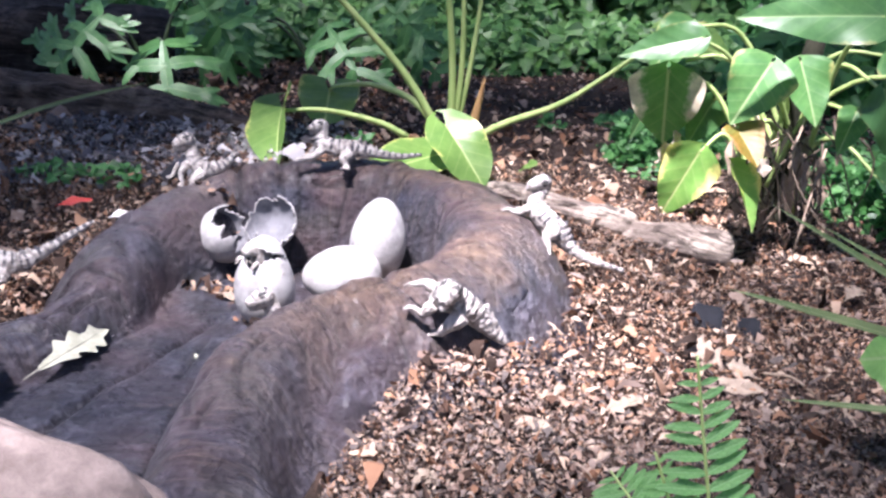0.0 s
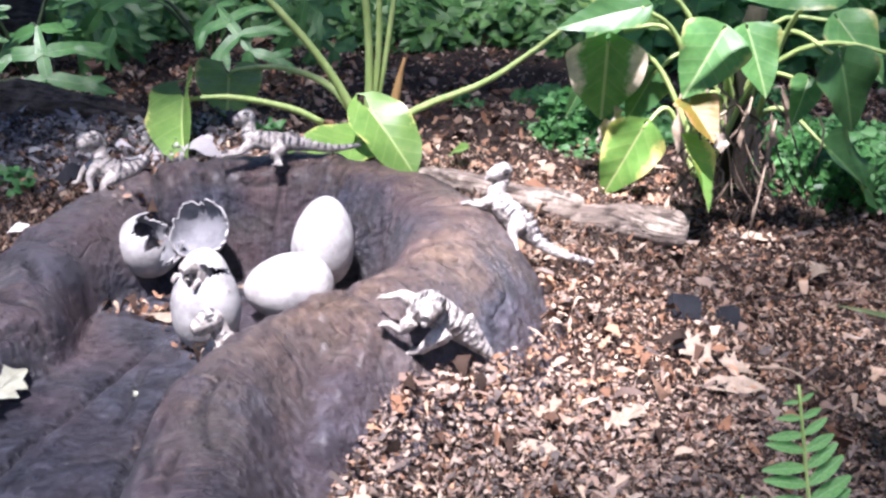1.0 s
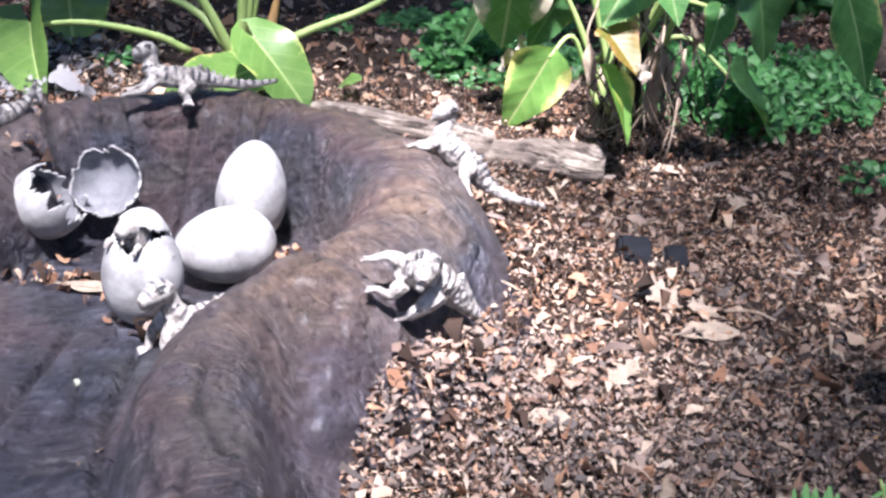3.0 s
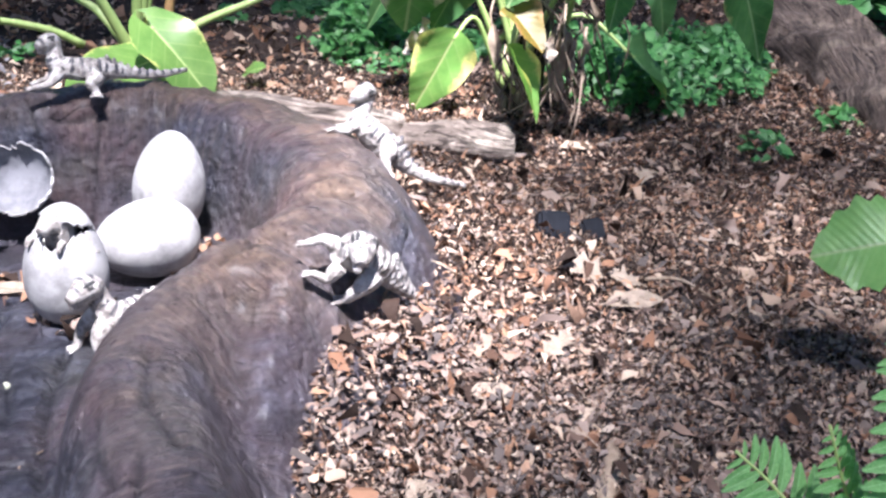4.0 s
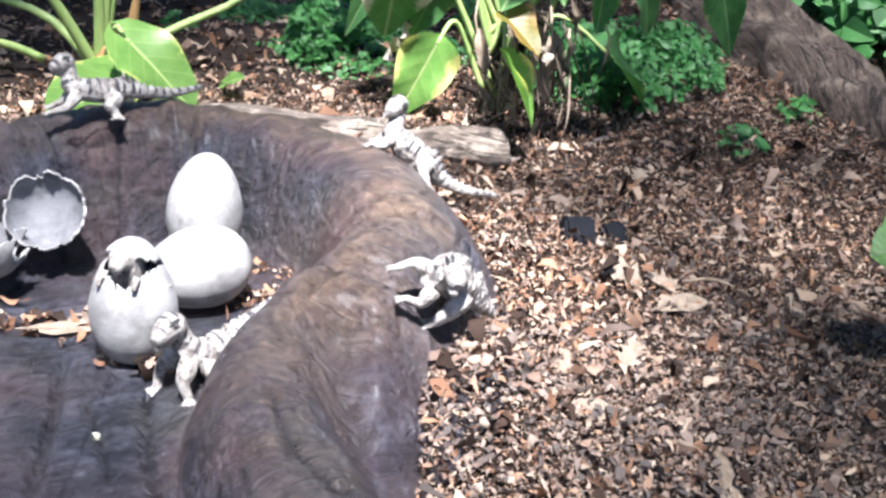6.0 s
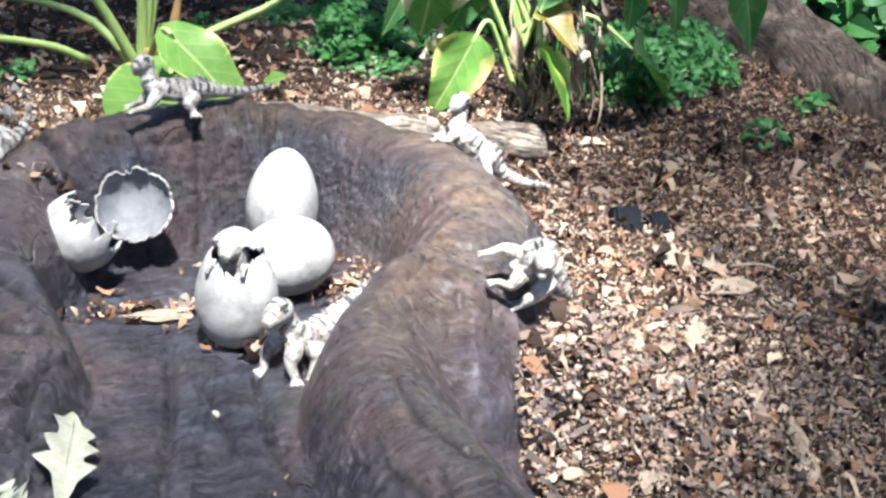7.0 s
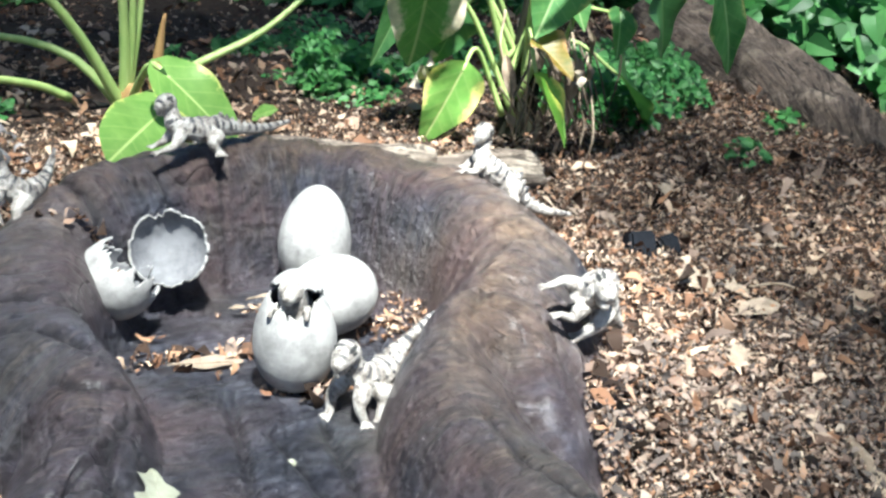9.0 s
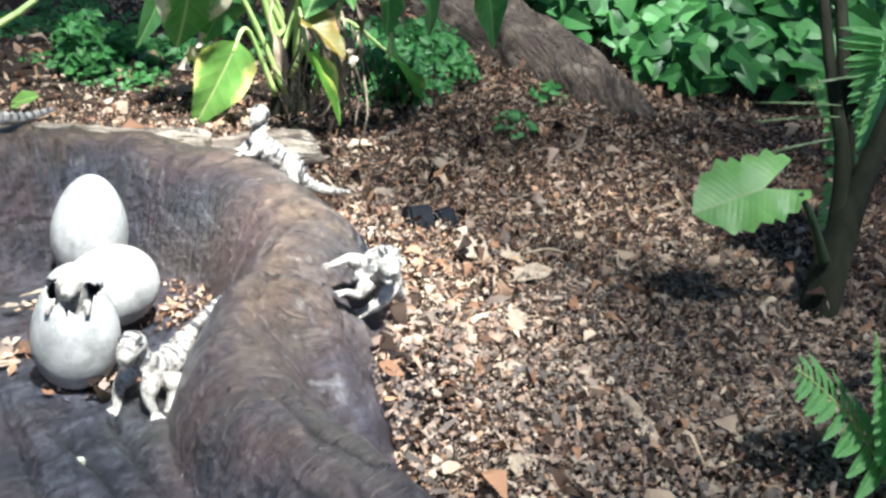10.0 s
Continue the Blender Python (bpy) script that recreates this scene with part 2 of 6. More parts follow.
def mat_figurine():
    """Cream resin with dark broken bands across the back."""
    M = Mat("striped_resin", 0.55, 0.4)
    uv = M.node("ShaderNodeAttribute")
    uv.attribute_name = "along"
    back = M.node("ShaderNodeAttribute")
    back.attribute_name = "back"
    band = M.calc("SINE", M.calc("ADD", M.calc("MULTIPLY", uv.outputs["Fac"], 430.0), M.calc("MULTIPLY", M.noise(60, 2), 4.0)))
    mask = M.calc("MULTIPLY", M.ramp(band, (0.3, (0.0, 0.0, 0.0)), (0.6, (1.0, 1.0, 1.0))), M.calc("MINIMUM", M.calc("MULTIPLY", back.outputs["Fac"], 1.7), 1.0))
    c = M.ramp(M.noise(60, 5, 0.75), (0.36, (0.10, 0.085, 0.075)), (0.46, (0.29, 0.26, 0.23)), (0.62, (0.47, 0.445, 0.41)))
    c = M.mix(M.calc("MULTIPLY", M.calc("MULTIPLY", mask, M.ramp(M.noise(48, 3, 0.6), (0.38, (0.15, 0.15, 0.15)), (0.52, (1.0, 1.0, 1.0)))), 0.95), c, (0.035, 0.035, 0.042))
    eye = M.node("ShaderNodeAttribute")
    eye.attribute_name = "eye"
    c = M.mix(eye.outputs["Fac"], c, (0.02, 0.02, 0.02))
    return M.color(c).bump(M.noise(120, 4, 0.75), 0.8, 0.004).m


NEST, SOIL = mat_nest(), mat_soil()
LITTER = mat_litter("dry_leaf_litter")
LITTER_GREY = mat_litter("grey_leaf_litter", grey=0.45)
CHIPS = mat_small_leaf("grey_bark_chip", (0.03, 0.028, 0.03), (0.12, 0.11, 0.115), (0.25, 0.24, 0.245), (0.5, 0.48, 0.48))
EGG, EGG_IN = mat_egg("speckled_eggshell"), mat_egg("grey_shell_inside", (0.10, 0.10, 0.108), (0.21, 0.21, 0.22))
RESIN = mat_figurine()
ARUM = mat_leaf("elephant_ear_leaf", (0.10, 0.21, 0.04), (0.19, 0.31, 0.075), (0.4, 0.5, 0.18), (0.36, 0.38, 0.1), 0.98, 0.38, 0.45, 5.0)
PHIL = mat_leaf("philodendron_leaf", (0.05, 0.16, 0.045), (0.15, 0.32, 0.09), (0.36, 0.48, 0.22), (0.38, 0.36, 0.12), 0.86, 0.5, 0.42, 5.0)
PHIL_OLD = mat_leaf("yellowing_philodendron_leaf", (0.13, 0.31, 0.055), (0.27, 0.47, 0.1), (0.5, 0.57, 0.22), (0.52, 0.5, 0.14), 0.70, 0.52, 0.45, 5.0)
PHIL_RAGGED = mat_leaf("philodendron_leaf_with_dead_margin", (0.08, 0.22, 0.05), (0.18, 0.36, 0.09), (0.45, 0.5, 0.22), (0.52, 0.44, 0.32), 0.6, 0.5, 0.5, 5.0)
PHIL_DARK = mat_leaf("dark_philodendron_leaf", (0.035, 0.10, 0.03), (0.08, 0.19, 0.055), (0.16, 0.26, 0.1), (0.14, 0.18, 0.05), 0.95, 0.4, 0.3, 5.0)
PHIL_AMBER = mat_leaf("amber_dying_leaf", (0.07, 0.11, 0.018), (0.28, 0.15, 0.02), (0.3, 0.22, 0.06), (0.36, 0.2, 0.08), 0.72, 0.5, 0.3, 8.0)
SPLIT = mat_leaf("split_leaf", (0.04, 0.13, 0.035), (0.11, 0.25, 0.075), (0.18, 0.32, 0.12), None, 1, 0.4, 0.25, 10.0)
BANANA = mat_leaf("scalloped_leaf", (0.15, 0.34, 0.08), (0.27, 0.5, 0.14), (0.34, 0.48, 0.2), None, 1, 0.4, 0.35, 12.0)
FERN = mat_leaf("fern_pinna", (0.11, 0.27, 0.08), (0.22, 0.44, 0.16), (0.3, 0.5, 0.24), None, 1, 0.5, 0.45, 14.0)
BLADE = mat_leaf("strap_leaf", (0.07, 0.11, 0.035), (0.14, 0.19, 0.07), (0.24, 0.28, 0.14), None, 1, 0.5, 0.3, 1.0)
COVER = mat_small_leaf("ground_cover_leaf", (0.03, 0.09, 0.02), (0.07, 0.18, 0.04), (0.11, 0.25, 0.06), (0.17, 0.32, 0.1))
SHRUB = mat_small_leaf("shrub_leaf", (0.025, 0.09, 0.02), (0.06, 0.20, 0.045), (0.09, 0.26, 0.065), (0.14, 0.33, 0.10))
CANOPY = mat_small_leaf("canopy_leaf", (0.03, 0.07, 0.015), (0.06, 0.12, 0.03), (0.09, 0.16, 0.04))
STEM = mat_plain("pale_green_petiole", (0.22, 0.32, 0.09), (0.4, 0.48, 0.18), 40, 0.45, 0.2, 0.002, (1, 1, 0.2))
STEM_DARK = mat_plain("dark_green_stem", (0.02, 0.035, 0.015), (0.05, 0.07, 0.03), 40, 0.5, 0.2, 0.002)
SHEATH = mat_plain("dry_sheath", (0.2, 0.11, 0.04), (0.42, 0.27, 0.1), 30, 0.7, 0.4, 0.003, (1, 1, 0.2))
STRAW = mat_plain("withered_stem", (0.17, 0.12, 0.08), (0.42, 0.34, 0.25), 40, 0.85, 0.5, 0.003, (1, 1, 0.3))
BARK = mat_bark("weathered_log", (0.035, 0.026, 0.022), (0.2, 0.16, 0.13), (0.56, 0.48, 0.39))
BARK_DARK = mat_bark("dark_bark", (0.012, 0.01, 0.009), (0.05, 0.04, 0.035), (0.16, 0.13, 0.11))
BARK_MID = mat_bark("decaying_log", (0.018, 0.014, 0.012), (0.075, 0.056, 0.045), (0.24, 0.19, 0.145))
STRAW_DARK = mat_plain("dark_withered_stem", (0.05, 0.035, 0.025), (0.16, 0.12, 0.085), 40, 0.85, 0.5, 0.003, (1, 1, 0.3))
TRUNK = mat_plain("green_stained_trunk", (0.010, 0.011, 0.007), (0.036, 0.035, 0.021), 18, 0.9, 0.8, 0.008, (1, 1, 0.25), 0.15)
ROCK = mat_plain("brown_rock", (0.09, 0.07, 0.06), (0.26, 0.21, 0.185), 16, 0.85, 0.8, 0.015)
PLASTIC = mat_plain("black_plastic", (0.006, 0.007, 0.010), (0.016, 0.018, 0.024), 40, 0.65, 0.15, 0.002, spec=0.2)
PALE_DEAD = mat_plain("bleached_dead_leaf", (0.3, 0.24, 0.17), (0.62, 0.56, 0.46), 35, 0.75, 0.5, 0.003)
OAK = mat_plain("pale_oak_leaf", (0.16, 0.12, 0.085), (0.36, 0.29, 0.215), 40, 0.7, 0.4, 0.003)
TAN = mat_plain("tan_dry_leaf", (0.17, 0.115, 0.08), (0.42, 0.31, 0.22), 45, 0.75, 0.5, 0.003)
RUSSET = mat_plain("russet_dry_leaf", (0.05, 0.03, 0.022), (0.17, 0.10, 0.065), 45, 0.75, 0.5, 0.003)
OAK_GREEN = mat_plain("faded_oak_leaf", (0.24, 0.245, 0.175), (0.46, 0.46, 0.37), 30, 0.65, 0.4, 0.003)
RED = mat_plain("red_petal", (0.3, 0.03, 0.02), (0.5, 0.08, 0.06), 30, 0.6)
WHITE = mat_plain("white_chip", (0.5, 0.48, 0.45), (0.75, 0.73, 0.7), 30, 0.6)


# ---- mesh helpers ----
def mesh_of(name, verts, faces, mats, uvs=None, smooth=True):
    me = bpy.data.meshes.new(name)
    me.from_pydata([tuple(v) for v in verts], [], faces)
    for m in mats if isinstance(mats, (list, tuple)) else [mats]:
        me.materials.append(m)
    if uvs is not None:
        lay = me.uv_layers.new(name="UVMap")
        idx = np.empty(len(me.loops), int)
        me.loops.foreach_get("vertex_index", idx)
        lay.data.foreach_set("uv", np.asarray(uvs, float)[idx].ravel())
    if smooth:
        me.polygons.foreach_set("use_smooth", [True] * len(me.polygons))
    me.update()
    return me


def part(name, me, parent=None, label=""):
    ob = new(name, me)
    ob.parent = parent
    return tagged(ob, label)


def anchor(name, place, label, category, group="", kind=""):
    """An Empty at a thing's base."""
    ob = new(name)
    ob.location = place
    return tagged(ob, label, category, group, kind)


def curve_points(pts, n):
    """Catmull-Rom through rows of any length."""
    p = np.asarray(pts, float)
    p = np.vstack([2 * p[0] - p[1], p, 2 * p[-1] - p[-2]])
    out = []
    spans = len(p) - 3
    for k in range(n):
        t = k / (n - 1) * spans
        i = min(int(t), spans - 1)
        f = t - i
        a, b, c, d = p[i : i + 4]
        out.append(0.5 * (2 * b + (c - a) * f + (2 * a - 5 * b + 4 * c - d) * f**2 + (3 * b - a - 3 * c + d) * f**3))
    return np.array(out)


def tube(rows, n=10, sides=7, closed=True, wob=0.0, flat=1.0):
    """A tapered tube along rows of (x, y, z, radius)."""
    c = curve_points(rows, n)
    verts, faces = [], []
    prev = None
    for k in range(n):
        d = Vector(c[min(k + 1, n - 1), :3] - c[max(k - 1, 0), :3]).normalized()
        side = d.cross(Vector((0, 0, 1)) if abs(d.z) < 0.9 else Vector((0, 1, 0))).normalized() if prev is None else (prev - d * prev.dot(d)).normalized()
        prev = side
        up = side.cross(d)
        for s in range(sides):
            a = 2 * math.pi * s / sides
            r = max(c[k, 3], 0.0004) * (1 + wob * noise.noise(Vector((k * 0.7, s * 1.3, c[k, 0] * 9))))
            verts.append(Vector(c[k, :3]) + side * (r * math.cos(a)) + up * (r * flat * math.sin(a)))
    for k in range(n - 1):
        for s in range(sides):
            s2 = (s + 1) % sides
            faces.append((k * sides + s, k * sides + s2, (k + 1) * sides + s2, (k + 1) * sides + s))
    if closed:
        faces.append(tuple(range(sides))[::-1])
        faces.append(tuple((n - 1) * sides + s for s in range(sides)))
    return verts, faces


def join(*pieces):
    verts, faces = [], []
    for v, f in pieces:
        o = len(verts)
        verts += list(v)
        faces += [tuple(i + o for i in q) for q in f]
    return verts, faces


def blade(length, width, kind="heart", nu=12, nv=3, fold=0.25, droop=0.25, wave=0.03, seed=0, twist=0.0):
    """A leaf blade in its own frame: stalk end at the origin, tip along +y, upper face +z. Returns verts, faces, uvs."""
    rng = random.Random(seed)
    ph = rng.random() * 7
    u0 = {"cordate": -0.13, "heart": -0.28, "arrow": -0.35, "ragged": -0.7}.get(kind, 0.0)

    def outer(u):
        if kind in ("heart", "arrow", "ragged"):
            peak = 0.05 if kind == "arrow" else 0.16
            t = (u - u0) / (peak - u0) if u < peak else (1 - ((u - peak) / (1 - peak)) ** 1.9) ** 0.95
            w = max(math.sin(min(max(t, 0), 1) * math.pi / 2) ** (0.55 if u < peak else 1), 0)
            return w * (0.80 + 0.20 * abs((u * 9.0) % 2 - 1)) if kind == "ragged" else w
        if kind == "cordate":
            t = (u - u0) / (0.14 - u0)
            return math.sin(min(max(t, 0), 1) * math.pi / 2) ** 0.6 if u < 0.14 else max(1 - ((u - 0.14) / 0.86) ** 1.55, 0.0) ** 0.92
        if kind == "strap":
            return min(1, u * 9 + 0.25) * (1 - u**4) ** 0.8
        return math.sin(math.pi * min(1, u * 0.9 + 0.05)) ** 0.8 * (1 - 0.25 * u)

    verts, faces, uvs = [], [], []
    for sgn in (1, -1):
        o = len(verts)
        for i in range(nu + 1):
            u = u0 + (1 - u0) * i / nu
            w = outer(u) * width / 2
            inner = min(w, max(0.0, -u) * width * 0.42)
            for j in range(nv + 1):
                x = inner + (w - inner) * j / nv
                y = u * length
                z = fold * x - droop * length * max(u, 0) ** 2 + wave * width * math.sin(9 * u + ph + 2.5 * sgn) * (x / max(width / 2, 1e-6)) ** 2
                a = twist * u
                verts.append(Vector((sgn * x * math.cos(a) + z * math.sin(a), y, z * math.cos(a) - sgn * x * math.sin(a))))
                uvs.append((u, 0.5 + 0.5 * sgn * x / (width / 2)))
        for i in range(nu):
            for j in range(nv):
                a, b = o + i * (nv + 1) + j, o + (i + 1) * (nv + 1) + j
                q = (a, a + 1, b + 1, b)
                faces.append(q if sgn > 0 else q[::-1])
    return verts, faces, uvs


def aim(base, tip, up=(0, 0, 1), roll=0.0):
    """The matrix that lays a blade's +y from base to tip, upper face towards up."""
    y = (Vector(tip) - Vector(base)).normalized()
    x = y.cross(Vector(up)).normalized()
    z = x.cross(y)
    m = Matrix((x, y, z)).transposed().to_4x4()
    return Matrix.Translation(base) @ m @ Matrix.Rotation(radians(roll), 4, "Y")


# ---- nest form ----
CREST = curve_points([
    (-0.25, 1.20, 0.02, 0.10, 0.10), (-0.27, 1.45, 0.10, 0.11, 0.13), (-0.275, 1.62, 0.135, 0.10, 0.15), (-0.245, 1.775, 0.152, 0.10, 0.18),
    (-0.145, 1.905, 0.165, 0.105, 0.19), (0.0, 2.02, 0.192, 0.10, 0.19), (0.09, 2.15, 0.208, 0.105, 0.188), (0.10, 2.31, 0.216, 0.115, 0.185),
    (0.05, 2.45, 0.222, 0.13, 0.17), (-0.05, 2.53, 0.23, 0.15, 0.15), (-0.2, 2.565, 0.238, 0.16, 0.13), (-0.35, 2.545, 0.235, 0.15, 0.13),
    (-0.475, 2.475, 0.21, 0.13, 0.14), (-0.56, 2.36, 0.19, 0.11, 0.16), (-0.605, 2.235, 0.168, 0.085, 0.16), (-0.607, 2.11, 0.166, 0.085, 0.155),
    (-0.598, 2.02, 0.145, 0.068, 0.14), (-0.655, 1.93, 0.10, 0.07, 0.13), (-0.735, 1.82, 0.085, 0.08, 0.13), (-0.83, 1.68, 0.05, 0.10, 0.12)], 260)
TANGENT = np.gradient(CREST[:, :2], axis=0)


def smooth01(a, b, x):
    t = np.clip((np.asarray(x, float) - a) / (b - a), 0, 1)
    return t * t * (3 - 2 * t)


def ground_height(x, y):
    x, y = np.asarray(x, float), np.asarray(y, float)
    g = 0.07 * smooth01(2.5, 3.5, y) * (1 - 0.6 * smooth01(0.3, 1.0, x))
    g = g - 0.035 * smooth01(0.35, 0.9, x) * (1 - smooth01(2.5, 3.1, y))
    a, b = np.array((0.0, 1.86)), np.array((0.34, 2.36))
    t = np.clip(((x - a[0]) * (b - a)[0] + (y - a[1]) * (b - a)[1]) / np.dot(b - a, b - a), 0, 1)
    d = np.hypot(x - a[0] - t * (b - a)[0], y - a[1] - t * (b - a)[1])
    g = g + 0.075 * np.exp(-((d / 0.17) ** 2))
    g = g + 0.075 * np.exp(-(((x + 0.80) / 0.08) ** 2 + ((y - 2.12) / 0.11) ** 2))
    g = g + 0.05 * np.exp(-(((x + 0.75) ** 2 + (y - 2.75) ** 2) / 0.12))
    return g + 0.012 * np.sin(3.1 * x + 1.3) * np.cos(2.7 * y) + 0.006 * np.sin(9 * x + 4 * y)


def nest_height(x, y):
    """Height of the sculpted surface, with the distance from its ridge over the outer width (above 1: outside it)."""
    x, y = np.atleast_1d(np.asarray(x, float)), np.atleast_1d(np.asarray(y, float))
    d2 = (x[:, None] - CREST[None, :, 0]) ** 2 + (y[:, None] - CREST[None, :, 1]) ** 2
    k = d2.argmin(1)
    d = np.sqrt(d2[np.arange(len(x)), k])
    t = np.clip(((x - CREST[k, 0]) * TANGENT[k, 0] + (y - CREST[k, 1]) * TANGENT[k, 1]) / (TANGENT[k] ** 2).sum(1), -0.5, 0.5)
    d = np.hypot(x - CREST[k, 0] - t * TANGENT[k, 0], y - CREST[k, 1] - t * TANGENT[k, 1])
    inside = TANGENT[k, 0] * (y - CREST[k, 1]) - TANGENT[k, 1] * (x - CREST[k, 0]) > 0
    at = k + t
    h, wi, wo = (np.interp(at, np.arange(len(CREST)), CREST[:, i]) for i in (2, 3, 4))
    floor = 0.03 - 0.02 * smooth01(1.95, 1.5, y) + 0.008 * smooth01(2.22, 2.17, y + 0.45 * (x + 0.4))
    s = np.clip(d / wi, 0, 1)
    toe = np.maximum(1 - smooth01(45, 75, at), smooth01(185, 215, at))
    steep = np.maximum(smooth01(62, 84, at) * (1 - smooth01(116, 136, at)), smooth01(162, 182, at))
    wall = (1 - steep) * (1 - s**2.2) ** 1.7 + steep * (1 - s**4.5) ** 0.95
    z_in = floor + (h - floor) * ((1 - toe) * wall + toe * (1 - s**3.2) ** 1.0)
    s = d / wo
    z_out = -0.10 + (h + 0.10) * (1 - np.clip(s / 1.45, 0, 1) ** 2.5) ** 1.5
    # the hollow behind the far toe, and the dip where the near toe leaves the ring
    z_out = z_out - 0.03 * np.exp(-(((x + 0.70) / 0.06) ** 2 + ((y - 2.08) / 0.09) ** 2))
    return np.where(inside, z_in, z_out), np.where(inside, -1.0, s), at, d


# ---- ground and nest ----
def graded(lo, hi, step, far):
    mid = list(np.arange(lo, hi + step / 2, step))
    out, s, a = [], step, hi
    while a < far:
        s *= 1.35
        a += s
        out.append(a)
    back, s, a = [], step, lo
    while a > -far:
        s *= 1.35
        a -= s
        back.append(a)
    return np.array(back[::-1] + mid + out)


def in_nest(x, y, z, s):
    """Where the sculpted surface covers the soil."""
    return ((s < 0) & (y > 1.34) & (x > -0.85) & (x < 0.3)) | ((s >= 0) & (s < 1.3))


def build_ground():
    xs, ys = graded(-1.7, 2.7, 0.03, 150), graded(0.5, 5.2, 0.03, 150)
    X, Y = np.meshgrid(xs, ys)
    x, y = X.ravel(), Y.ravel()
    near = (abs(x) < 4) & (abs(y - 2) < 5)
    z = np.where(near, ground_height(np.clip(x, -4, 4), np.clip(y, -3, 7)), 0.0)
    z = np.where((y > 4) , 0.07 + 0.0 * z, z)
    blend = smooth01(3.4, 4.0, y)
    z = z * (1 - blend) + blend * (0.06 + 0.012 * np.sin(x * 1.7) * np.cos(y * 1.3) * (abs(x) < 8))
    rough = np.array([noise.fractal(Vector((a * 6, b * 6, 0.3)), 1.0, 2.0, 4) if n else 0 for a, b, n in zip(x, y, near)])
    z = z + 0.010 * rough
    nz, s, _, _ = nest_height(np.clip(x, -1.2, 0.7), np.clip(y, 1.0, 3.0))
    inn = in_nest(x, y, nz, s) & (abs(x) < 1.1) & (y > 1.1) & (y < 2.95)
    z = np.where(inn, np.minimum(z, nz - 0.025), z)
    nx = len(xs)
    faces = [(j * nx + i, j * nx + i + 1, (j + 1) * nx + i + 1, (j + 1) * nx + i) for j in range(len(ys) - 1) for i in range(nx - 1)]
    tagged(new("ground", mesh_of("ground", np.stack([x, y, z], 1), faces, SOIL)), "dark brown garden soil under dry leaf litter", "ground", kind="structure")


